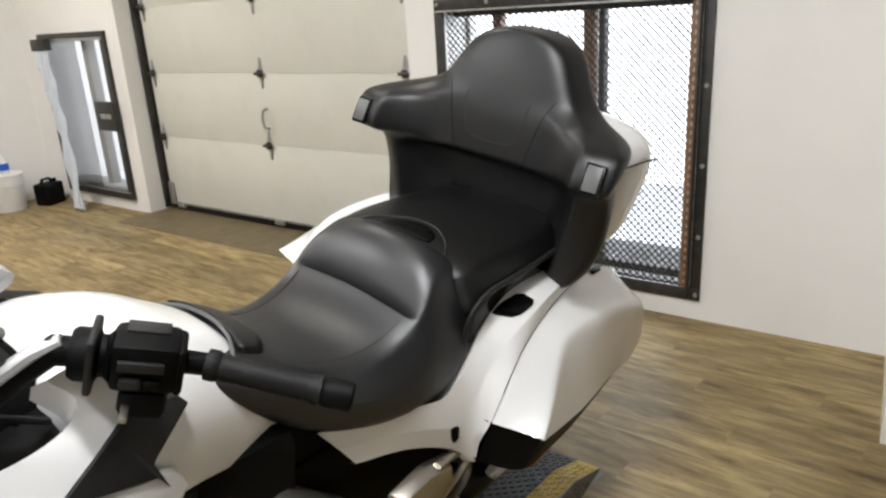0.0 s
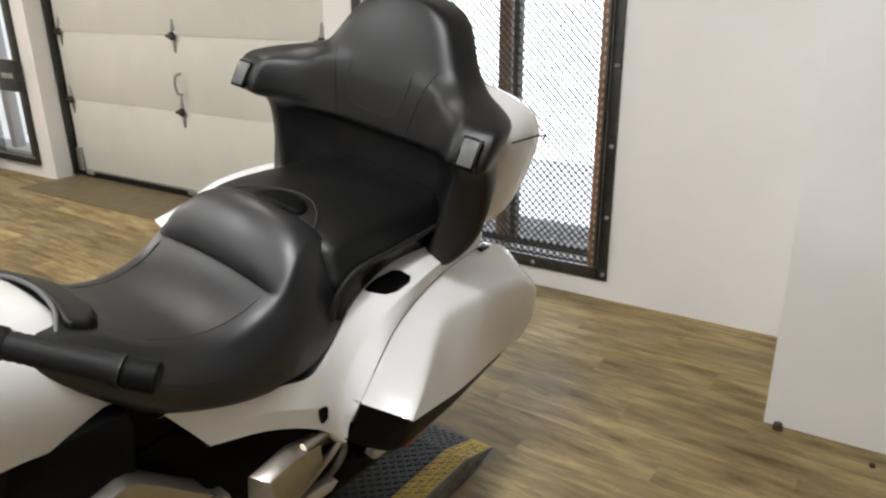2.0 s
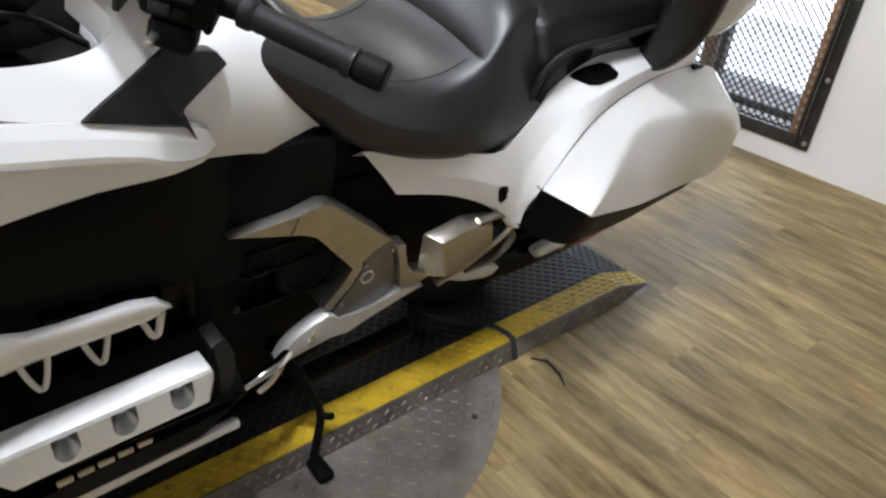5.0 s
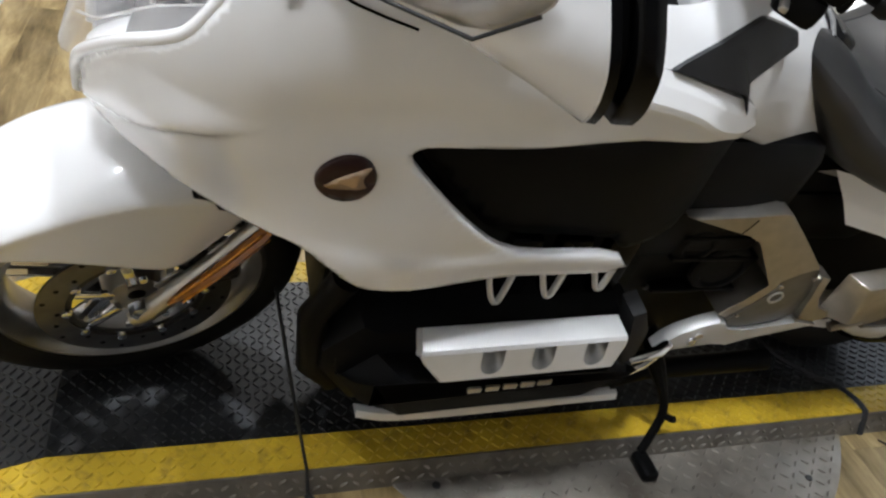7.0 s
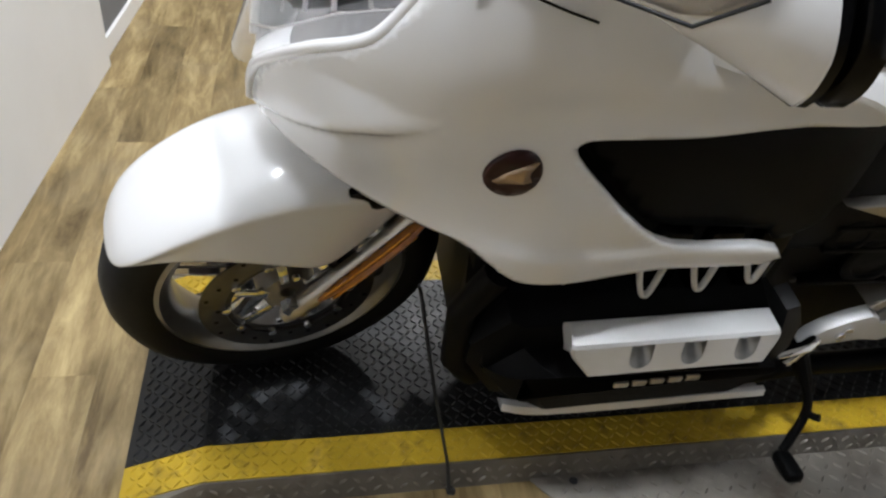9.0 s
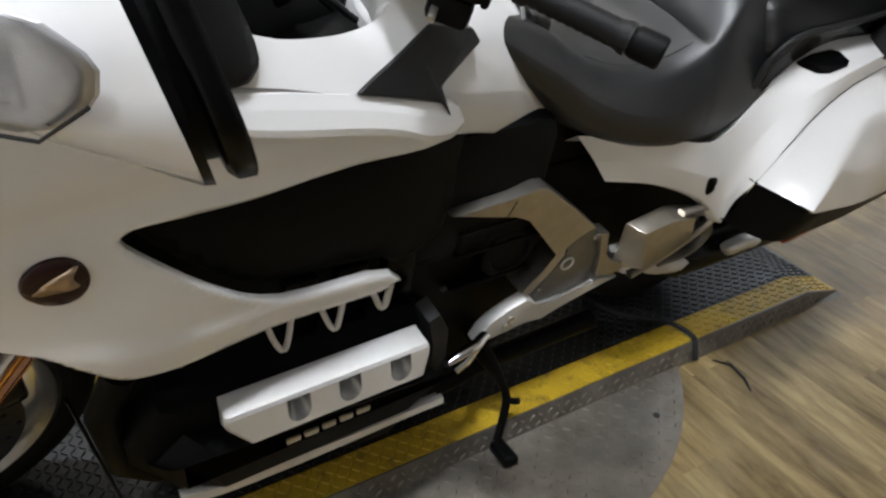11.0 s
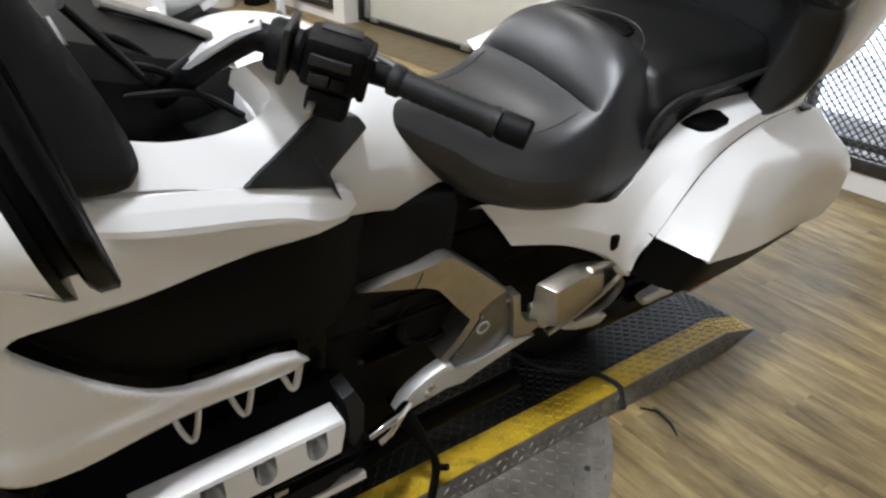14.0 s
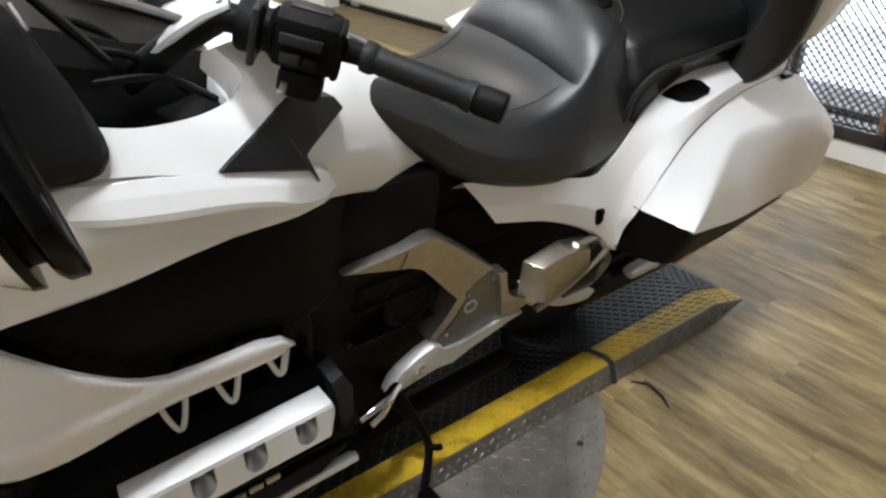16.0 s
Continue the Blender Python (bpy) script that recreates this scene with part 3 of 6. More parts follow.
def side_window():
    t = thing("window_2", "small window in a black steel frame with mesh", "window", kind="structure")
    f0, f1, zb, zt = 5.575, 6.66, 0.10, 1.50
    part("window_frame", box(-0.03, 0.0, f0, f1, zt - 0.07, zt, 0.003, m=ROOM), BLKSTEEL, t)
    part("window_frame", box(-0.03, 0.0, f0, f1, zb, zb + 0.07, 0.003, m=ROOM), BLKSTEEL, t)
    part("window_frame", box(-0.0302, 0.0, f0, f0 + 0.07, zb + 0.07, zt - 0.07, 0.003, m=ROOM), BLKSTEEL, t)
    part("window_frame", box(-0.0302, 0.0, f1 - 0.07, f1, zb + 0.07, zt - 0.07, 0.003, m=ROOM), BLKSTEEL, t)
    part("frame_bead", box(-0.036, -0.0305, f0 + 0.03, f1 - 0.03, zt - 0.068, zt - 0.045, 0.002, m=ROOM), GALV, t)
    part("frame_bead", box(-0.036, -0.0305, f0 + 0.03, f1 - 0.03, zb + 0.055, zb + 0.068, 0.002, m=ROOM), GALV, t)
    part("mullion", box(0.06, 0.14, 6.02, 6.10, 0.15, 1.46, 0.004, m=ROOM), GREYWALL, t, "weathered grey post")
    part("window_sill", box(0.02, 0.22, 5.64, 6.70, 0.148, 0.19, 0.004, m=ROOM), GREYWALL, t)
    mesh_panel(6.10, f1 - 0.06, zb + 0.06, zt - 0.06, 0.01, 0.036, 0.0185, t)
    lock = thing("lock_box", "black steel lock box on the window frame", "lock box")
    part("case", box(-0.075, -0.031, 5.56, 5.83, 0.70, 0.94, 0.006, m=ROOM), BLKSTEEL, lock)
    part("plate", box(-0.079, -0.0752, 5.60, 5.76, 0.80, 0.84, 0.002, m=ROOM), GALV, lock)
    clo = thing("door_closer", "dark door closer at the window frame's corner", "door closer")
    part("case", box(-0.10, -0.031, 6.42, 6.66, 1.36, 1.46, 0.01, m=ROOM), BLKSTEEL, clo)
    # plastic sheet that hangs before the window
    sheet = shell([(6.0, 0.01), (6.16, 0.01), (6.30, 0.6), (6.62, 1.36), (6.40, 1.36), (6.14, 0.6)], lambda a, b, h: ROOM @ Vector((-0.10 - 0.16 * (1.3 - b) / 1.3 + 0.012 * math.sin(a * 60) - h, a, b)), 0.001, 0.01, 0.03, 0.001, 0)
    tagged(part("plastic_sheet", sheet, SHEETM), "milky plastic sheet leaning against the window", "plastic sheet")


side_window()


def bucket():
    t = thing("bucket", "white plastic bucket with a lid by the end wall", "bucket", m=pose(2.72, 6.36, 0))
    prof = [(0.0, 0.0), (0.125, 0.0), (0.13, 0.01), (0.15, 0.30), (0.152, 0.31), (0.140, 0.31), (0.12, 0.02), (0.0, 0.015)]
    bm = revolve(prof, 32, axis="z")
    bmesh.ops.remove_doubles(bm, verts=bm.verts, dist=1e-6)
    part("pail", bm, BUCKETM, t)
    for z in (0.24, 0.27):
        part("rib", revolve([(0.146, z - 0.006), (0.158, z - 0.004), (0.158, z + 0.004), (0.147, z + 0.006)], 32, axis="z"), BUCKETM, t)
    bm = revolve([(0.0, 0.311), (0.155, 0.311), (0.158, 0.318), (0.158, 0.332), (0.150, 0.336), (0.0, 0.336)], 32, axis="z")
    bmesh.ops.remove_doubles(bm, verts=bm.verts, dist=1e-6)
    part("lid", bm, BUCKETM, t)
    bot = thing("spray_bottle", "clear spray bottle with a blue label on the bucket", "bottle", m=pose(2.72, 6.36, 0.337))
    bm = revolve([(0.0, 0.0), (0.05, 0.0), (0.055, 0.01), (0.055, 0.12), (0.02, 0.17), (0.016, 0.20), (0.0, 0.20)], 20, axis="z")
    bmesh.ops.remove_doubles(bm, verts=bm.verts, dist=1e-6)
    part("body", bm, BUCKETM, bot)
    part("label", revolve([(0.0562, 0.03), (0.0575, 0.03), (0.0575, 0.09), (0.0562, 0.09)], 20, axis="z"), BLUEM, bot, "blue label band")
    can = thing("jerry_can", "black plastic jerry can on the floor", "jerry can", m=pose(3.03, 6.25, 0, 0, 0, 25))
    part("body", box(-0.11, 0.11, -0.08, 0.08, 0.0, 0.20, 0.025, 3), PLASTIC, can)
    part("handle", tube([(-0.08, 0, 0.19), (-0.06, 0, 0.235), (0.03, 0, 0.235), (0.05, 0, 0.19)], 0.014, 10), PLASTIC, can)
    part("cap", revolve([(0.0, 0.195), (0.026, 0.195), (0.026, 0.225), (0.0, 0.225)], 14, m=pose(0.075, 0, 0), axis="z"), PLASTIC, can)


bucket()


# ---- the stand under the motorcycle ----
DECK = 0.055


def deck_z(x):
    if x < -0.28:
        return 0.006 + (DECK - 0.006) * max(0.0, (x + 0.43) / 0.15)
    if x > 2.03:
        return 0.006 + (DECK - 0.006) * max(0.0, (2.19 - x) / 0.16)
    return DECK


def tread_lugs(name, x0, x1, y0, y1, zfun, material, parent, pitch=0.026, inside=None, big=1.0):
    verts, faces = [], []
    rnd = random.Random(7)
    nx, ny = int((x1 - x0) / pitch), int((y1 - y0) / pitch)
    for i in range(nx):
        for j in range(ny):
            cx, cy = x0 + (i + 0.5) * pitch, y0 + (j + 0.5) * (y1 - y0) / ny
            if inside and not inside(cx, cy):
                continue
            a = math.radians(45 if (i + j) % 2 else -45)
            c, s = math.cos(a), math.sin(a)
            n = len(verts)
            for lx, ly, lz in ((-0.0150, 0, -0.0005), (0, -0.0046, -0.0005), (0.0150, 0, -0.0005), (0, 0.0046, -0.0005), (-0.009, 0, 0.0030), (0.009, 0, 0.0030)):
                x, y = cx + big * (c * lx - s * ly), cy + big * (s * lx + c * ly)
                verts.append((x, y, zfun(x) + lz))
            faces += [(n, n + 1, n + 4), (n + 1, n + 5, n + 4), (n + 1, n + 2, n + 5), (n + 2, n + 3, n + 5), (n + 3, n + 4, n + 5), (n + 3, n, n + 4)]
    me = bpy.data.meshes.new(name)
    me.from_pydata(verts, [], faces)
    me.materials.append(material)
    ob = new(name, me)
    ob.parent = parent
    return tagged(ob, kind="stuff")


def strip(y0, y1, lift=0.0):
    secs = []
    xs = [-0.43, -0.28, 0.2, 0.8, 1.4, 2.03, 2.19]
    for x in xs:
        z = deck_z(x) + lift
        secs.append([(x, y0, max(z - 0.03, 0.001)), (x, y1, max(z - 0.03, 0.001)), (x, y1, z), (x, y0, z)])
    return loft(secs)


def platform():
    t = thing("motorcycle_platform", "low tread-plate platform painted black with worn yellow edges", "platform")
    part("deck", strip(0.286, 0.756), BLKTREAD, t, "worn black deck", smooth=False)
    tread_lugs("deck_tread", -0.42, 2.18, 0.286, 0.756, deck_z, BLKTREAD, t, 0.0175, big=.68)
    for y0, y1 in ((0.205, 0.286), (0.756, 0.838)):
        part("edge_stripe", strip(y0 + 0.0005, y1 - 0.0005, -0.0008), YELTREAD, t, "worn yellow painted edge", smooth=False)
        tread_lugs("edge_tread", -0.42, 2.18, y0, y1, lambda x: deck_z(x) - 0.0008, YELTREAD, t, 0.0175, big=.68)
    for y, out in ((0.2045, -1), (0.8385, 1)):
        secs = []
        for x in [-0.43, -0.28, 0.2, 0.8, 1.4, 2.03, 2.19]:
            z = deck_z(x) - 0.002
            secs.append([(x, y, 0.0), (x, y + out * 0.022, 0.0), (x, y + out * 0.004, z), (x, y, z)])
        part("side_flange", loft(secs), FLANGE, t, "bare steel tread-plate flange", smooth=False)
        verts, faces = [], []
        for i in range(int(2.5 / 0.026)):
            for j in range(2):
                x = -0.40 + i * 0.026 + 0.013 * j
                hz = 0.016 + 0.02 * j
                if hz > deck_z(x) - 0.014:
                    continue
                yy = y + out * (0.022 - 0.018 * hz / deck_z(x)) + out * 0.001
                a = math.radians(45 if (i + j) % 2 else -45)
                c, s = math.cos(a), math.sin(a)
                n = len(verts)
                for lx, lz, ly in ((-0.012, 0, -0.001), (0, -0.0042, -0.001), (0.012, 0, -0.001), (0, 0.0042, -0.001), (-0.006, 0, 0.0024), (0.006, 0, 0.0024)):
                    verts.append((x + c * lx - s * lz, yy + out * ly, hz + s * lx + c * lz))
                faces += [(n, n + 1, n + 4), (n + 1, n + 5, n + 4), (n + 1, n + 2, n + 5), (n + 2, n + 3, n + 5), (n + 3, n + 4, n + 5), (n + 3, n, n + 4)]
        me = bpy.data.meshes.new("flange_tread")
        me.from_pydata(verts, [], faces)
        me.materials.append(STEELP)
        ob = new("flange_tread", me)
        ob.parent = t
        tagged(ob, kind="stuff")


platform()


def turntable():
    t = thing("turntable_disc", "round steel tread-plate turntable set into the floor", "turntable")
    cx, cy, r = 0.92, 0.56, 0.683
    bm = revolve([(0.0, 0.001), (r, 0.001), (r, 0.004), (r - 0.004, 0.006), (0.0, 0.006)], 96, m=pose(cx, cy, 0), axis="z")
    bmesh.ops.remove_doubles(bm, verts=bm.verts, dist=1e-6)
    part("plate", bm, STEELP, t)
    tread_lugs("plate_tread", cx - r, cx + r, cy - r, 0.19, lambda x: 0.006, STEELP, t, 0.027, lambda x, y: (x - cx) ** 2 + (y - cy) ** 2 < (r - 0.015) ** 2, big=.75)
    for k in range(12):
        a = 2 * math.pi * (k + 0.3) / 12
        bm = revolve([(0.0, 0.006), (0.009, 0.006), (0.008, 0.0085), (0.0, 0.009)], 10, m=pose(cx + 0.62 * math.cos(a), cy + 0.62 * math.sin(a), 0), axis="z")
        bmesh.ops.remove_doubles(bm, verts=bm.verts, dist=1e-6)
        part("rivet", bm, DARKMET, t)


turntable()


# ---- the motorcycle, built upright about its own middle plane and leant on its stand ----
LEANED = pose(0, 0.52, DECK, 10.3, 0, 0)
bike = thing("motorcycle", "white touring motorcycle with black seat, leaning on its side stand", "motorcycle", m=LEANED)

# half width of the bodywork at (x, z)
HULL = [(-.15, .751, .066), (-.15, .85, .12), (-.06, .77, .19), (0, .67, .19), (.1, .60, .26), (.05, .89, .31), (.1, 1.0, .31), (.231, .817, .29),
        (.159, .79, .295), (.233, .645, .31), (.43, .58, .275), (.643, .595, .27), (.55, .948, .257), (.698, .897, .258), (.55, .86, .285), (.4, .9, .30),
        (.3, 1.05, .27), (.4, 1.0, .265), (.5, 1.05, .22), (1.022, .738, .15), (.85, .8, .2), (.85, .95, .17), (1.0, .9, .15), (.75, 1.0, .2)]


def spline_surface(ctrl, lam=2e-3):
    c = np.array(ctrl)
    p = c[:, :2]
    k = lambda r2: np.where(r2 > 0, r2 * np.log(r2 + 1e-12), 0)  # noqa: E731
    n = len(c)
    q = np.c_[np.ones(n), p]
    a = np.block([[k(((p[:, None] - p[None]) ** 2).sum(-1)) + lam * np.eye(n), q], [q.T, np.zeros((3, 3))]])
    s = np.linalg.solve(a, np.r_[c[:, 2], 0, 0, 0])
    return lambda x, z: float(k(((np.array([x, z]) - p) ** 2).sum(-1)) @ s[:-3] + s[-3] + s[-2] * x + s[-1] * z)


plain_hull = spline_surface(HULL, 8e-3)


def hull(x, z):
    """The flank, with the long shallow hollow that runs back above the badge."""
    mid = .885 - .045 * x
    deep = .013 / (1 + math.exp(-(x - .06) / .03)) / (1 + math.exp((x - .62) / .03))
    return plain_hull(x, z) - deep * math.exp(-((z - mid) / .042) ** 2)




def on_hull(off=0.0):
    return lambda a, b, h: (a, -(hull(a, b) + off + h), b)


def step(v, w):
    return 1 / (1 + math.exp(-max(-30.0, min(30.0, v / w))))


def creased(a, b, h):
    low = float(np.interp(a, [-.15, -.10, -.02, .06], [.735, .752, .82, .868]))
    high = float(np.interp(a, [-.15, -.10, -.06, 0, .06], [.80, .862, .882, .882, .868]))
    fade = 1 - step(a - .02, .02)
    ridge = .026 * step(b - low, .006) * fade * (1 - .90 * min(1.0, max(0.0, (b - low) / max(.01, high - low))))
    keel = .010 * step((.672 - .07 * (a - .1)) - b, .005) * step(a - .10, .03)
    return (a, -(hull(a, b) + ridge + keel + h), b)


def run(points, n):
    """n points evenly along a smooth curve through the given ones."""
    p = [Vector(q) for q in points]
    p = [2 * p[0] - p[1]] + p + [2 * p[-1] - p[-2]]
    dense = []
    for i in range(1, len(p) - 2):
        for s in range(24):
            u = s / 24
            a, b, c, d = p[i - 1:i + 3]
            dense.append(.5 * (2 * b + (c - a) * u + (2 * a - 5 * b + 4 * c - d) * u * u + (3 * b - a - 3 * c + d) * u ** 3))
    dense.append(p[-2])
    far = [0.0]
    for a, b in zip(dense, dense[1:]):
        far.append(far[-1] + (b - a).length)
    out = []
    for i in range(n):
        t = far[-1] * i / (n - 1)
        out.append(Vector([float(np.interp(t, far, [q[c] for q in dense])) for c in range(3)]))
    return out


def sheet(rows, n, lips=()):
    """A clean skin through rows of points; lips are offsets added at its two long edges."""
    curves = [run(r, n) for r in rows]
    secs = []
    for i in range(n):
        p = [c[i] for c in curves]
        sec = []
        if lips and lips[0]:
            sec.append(p[0] + Vector(lips[0]))
        for a, b in zip(p, p[1:]):
            sec += [a.lerp(b, f) for f in (0, .06, .3, .6, .94)]
        sec.append(p[-1])
        if lips and lips[1]:
            sec.append(p[-1] + Vector(lips[1]))
        secs.append(sec)
    own = bmesh.new()
    grid = [[own.verts.new(q) for q in sec] for sec in secs]
    for a, b in zip(grid, grid[1:]):
        for i in range(len(a) - 1):
            own.faces.new((a[i], b[i], b[i + 1], a[i + 1]))
    return own


# fairing
fair = [(-.155, .745), (-.14, .70), (-.09, .675), (-.02, .655), (.05, .655), (.12, .66), (.165, .625), (.20, .597), (.26, .588), (.33, .597), (.40, .597),
        (.645, .592), (.605, .64), (.44, .65), (.39, .672), (.32, .735), (.245, .81), (.235, .83), (.26, .84), (.53, .853), (.64, .848), (.705, .85), (.722, .872),
        (.715, .895), (.69, .912), (.55, .953), (.385, .99), (.335, 1.0), (.285, 1.06), (.24, 1.15), (.18, 1.20), (.08, 1.12), (.03, 1.02), (-.005, .965), (-.03, .94), (-.08, .90), (-.135, .83)]
both("fairing", shell(fair, creased, 0.004, 0.007, 0.0095, 0.01, 1), PEARL, bike, "pearl white side fairing")
# wing that stands proud below the shoulder line
WING = [(.27, 1.005, .972), (.33, 1.000, .958), (.40, .986, .940), (.47, .971, .922), (.55, .951, .905), (.61, .935, .889), (.655, .922, .868), (.695, .910, .860), (.716, .897, .868), (.722, .884, .876)]


def wing_row(f, off):
    """One line along the wing, f of the way from its upper edge to its lip."""
    out = []
    for x, zu, zl in WING:
        z = zu + f * (zl - zu)
        out.append((x, -(plain_hull(x, z) + (off + .015) * step(x - .340, .030) - .012), z))
    return out


both("fairing_wing", sheet([wing_row(0, .004), wing_row(.35, .008), wing_row(.8, .011), wing_row(1, .009)], 44, ((0, .014, .002), (0, .016, .002))), PEARL, bike, "raised white fairing wing", angle=40)
rim = [(-.153, .745), (-.149, .79), (-.133, .832), (-.08, .900), (-.03, .940), (-.004, .966), (.03, 1.02), (.055, 1.07), (.08, 1.12)]
both("fairing_rim", tube(run([creased(x, z, -.0068) for x, z in rim], 60), .0082, 12), PEARL, bike, "rounded white rim of the fairing")
outer = [(.345, -(hull(.345, 1.008) + .006), 1.008), (.45, -(hull(.45, .98) + .006), .980), (.553, -(hull(.553, .953) + .006), .953), (.61, -.243, .985), (.674, -.222, 1.016), (.705, -.206, 1.05), (.655, -.188, 1.10)]
inner = [(.375, -.258, 1.065), (.42, -.244, 1.042), (.47, -.234, 1.024), (.54, -.224, 1.017), (.593, -.212, 1.024), (.614, -.205, 1.050), (.585, -.195, 1.09)]
bevel = [(x + (.006 if z < 1.04 else -.012), y + .016, z - .012) for x, y, z in inner]
both("cockpit_shoulder", sheet([outer, inner, bevel], 28, ((0, .02, -.004), (0, .012, -.025))), PEARL, bike, "white cockpit surround", angle=28)
both("panel_gap", tube([(x, -(hull(x, z) + .0085), z) for x, z in ((.104, 1.052), (.108, 1.040), (.14, 1.027), (.17, 1.016), (.205, 1.004))], .0016, 6), GLOSSBLK, bike, "dark panel gap")
# black side panel under the wing and mid body
blackp = [(.245, .825), (.30, .76), (.40, .66), (.61, .635), (.655, .59), (.72, .60), (.80, .64), (.90, .665), (.99, .63), (1.005, .69), (.985, .738), (.72, .852), (.53, .857), (.27, .845)]
both("side_panel", shell(blackp, lambda a, b, h: (a, -(hull(a, b) - .034 - .040 * step(a - .79, .025) + h), b), 0.006, 0.02, 0.03, 0.02, 1), PLASTIC, bike, "matt black lower side panel")
inset = [(.28, .815), (.34, .75), (.43, .675), (.60, .655), (.66, .70), (.70, .80), (.55, .835), (.30, .832)]
both("air_grille", shell(inset, on_hull(-0.040), 0.006, 0.02, 0.03, 0.02, 1), GLOSSBLK, bike, "gloss black recessed panel")
# badge
ell = [(.16 + .037 * math.cos(a), .797 + .037 * math.sin(a)) for a in [2 * math.pi * k / 28 for k in range(28)]]
both("badge", shell(ell, on_hull(0.008), 0.004, 0.012, 0.02, 0.008, 0), BADGE, bike, "dark oval badge")
wingmark = [(.130, .786), (.150, .806), (.190, .822), (.178, .802), (.186, .785)]
both("badge_emblem", shell(wingmark, on_hull(0.013), 0.0015, 0.006, 0.02, 0.003, 1), BADGEM, bike, "bronze emblem on the badge")


# tank cover
def arch(x, w, ztop, zbot, wtop):
    pts = [(x, -(w - .03), zbot - .022), (x, -(w - .004), zbot - .020), (x, -w, zbot - .010), (x, -w * 0.99, zbot + 0.35 * (ztop - zbot)), (x, -(w * 0.62 + wtop * 0.38), zbot + 0.72 * (ztop - zbot)), (x, -wtop * 0.82, zbot + 0.93 * (ztop - zbot)), (x, -wtop * 0.4, ztop)]
    return pts + [(x, -y, z) for _, y, z in pts[::-1]]


tank = loft([arch(.60, .255, 1.03, .90, .12), arch(.66, .250, 1.055, .872, .14), arch(.70, .245, 1.06, .858, .14), arch(.78, .212, 1.05, .828, .12), arch(.85, .186, 1.005, .794, .12),
             arch(.90, .173, .975, .776, .115), arch(.938, .164, .950, .769, .10), arch(.955, .162, .90, .766, .10), arch(.97, .160, .86, .763, .10), arch(1.02, .152, .79, .762, .09)])
subdivide(part("tank_cover", tank, PEARL, bike, "white tank cover"), 2)
P = [Vector(q) for q in ((.546, -.268, .954), (.668, -.232, 1.018), (.748, -.212, .994), (.766, -.210, .970), (.680, -.256, .938), (.694, -.272, .895), (.676, -.271, .925), (.651, -.242, .982))]
own = bmesh.new()
pv = [own.verts.new(q) for q in P]
qv = [own.verts.new(q + Vector((0, .03, -.006))) for q in P[:7]]
for f in ((0, 7, 6), (6, 7, 5), (0, 1, 7), (1, 2, 4, 7), (2, 3, 4), (7, 4, 5)):
    own.faces.new([pv[i] for i in f])
for i in range(7):
    own.faces.new((pv[i], qv[i], qv[(i + 1) % 7], pv[(i + 1) % 7]))
own.faces.new(qv[::-1])
bmesh.ops.bevel(own, geom=[e for e in own.edges if not (e.verts[0] in qv and e.verts[1] in qv)], offset=.0035, segments=2, affect="EDGES", profile=.5)
both("side_fin", own, SATIN, bike, "charcoal triangular trim", angle=25)

# dash and cockpit
dash = loft([[(x, -w, z0), (x, -w, z1), (x, -w * .6, z1 + .03), (x, w * .6, z1 + .03), (x, w, z1), (x, w, z0)] for x, w, z0, z1 in ((.18, .25, .70, 1.12), (.30, .24, .70, 1.06), (.42, .21, .72, .97), (.54, .20, .75, .95), (.66, .19, .80, .95))])
part("dash_body", dash, PLASTIC, bike, "black cockpit interior")
both("inner_liner", shell([(.05, .95), (.30, .95), (.36, .995), (.30, 1.05), (.24, 1.14), (.18, 1.18), (.08, 1.11)], on_hull(-0.045), 0.004, 0.02, 0.03, 0.01, 1), PLASTIC, bike, "black inner fairing liner")
cover = loft([[(x, -w, z - .12), (x, -w, z - .03), (x, -w * .8, z), (x, w * .8, z), (x, w, z - .03), (x, w, z - .12)] for x, w, z in ((.24, .20, 1.165), (.33, .20, 1.155), (.43, .18, 1.115), (.50, .13, 1.075), (.57, .10, 1.05), (.63, .08, 1.02))])
part("dash_cover", cover, PLASTIC, bike, "black cover between dash and tank", angle=35)
part("instrument_panel", box(.20, .27, -.19, .19, 1.09, 1.20, .015, m=pose(0, 0, 0)), GLOSSBLK, bike, "dark instrument display")
part("centre_console", box(.50, .66, -.08, .08, .95, 1.03, .02), GLOSSBLK, bike)
for k in range(5):
    part("console_button", box(.56 + .018 * k, .572 + .018 * k, -.05, -.03, 1.03, 1.037, .002), SATIN, bike)

part("bridge_cover", tube(run([(.470, .050, 1.100), (.55, .052, 1.066), (.640, .050, 1.024)], 12), .017, 10, flat=.45), CASTBAR, bike, "dull metal bar across the cockpit")
part("screen_strut", tube([(.385, -.200, 1.190), (.420, -.200, 1.145), (.455, -.198, 1.098)], [.011, .014, .010], 10, flat=.5), PLASTIC, bike, "dark strut beside the dash")
for k, (ca, cb) in enumerate((((.40, -.12, 1.09), (.56, -.15, 1.015)), ((.37, -.06, 1.12), (.53, -.10, 1.03)), ((.42, -.17, 1.06), (.60, -.14, .99)))):
    mid = tuple((a + b) / 2 + d for a, b, d in zip(ca, cb, (.01, -.02, .028)))
    part("control_cable", tube(run([ca, mid, cb], 14), .0055, 8), PLASTIC, bike, "black control cable")
for k in range(4):
    part("dash_vent_slat", box(.345 + .012 * k, .351 + .012 * k, -.19, -.10, 1.150 - .008 * k, 1.166 - .008 * k, .001), SATIN, bike)


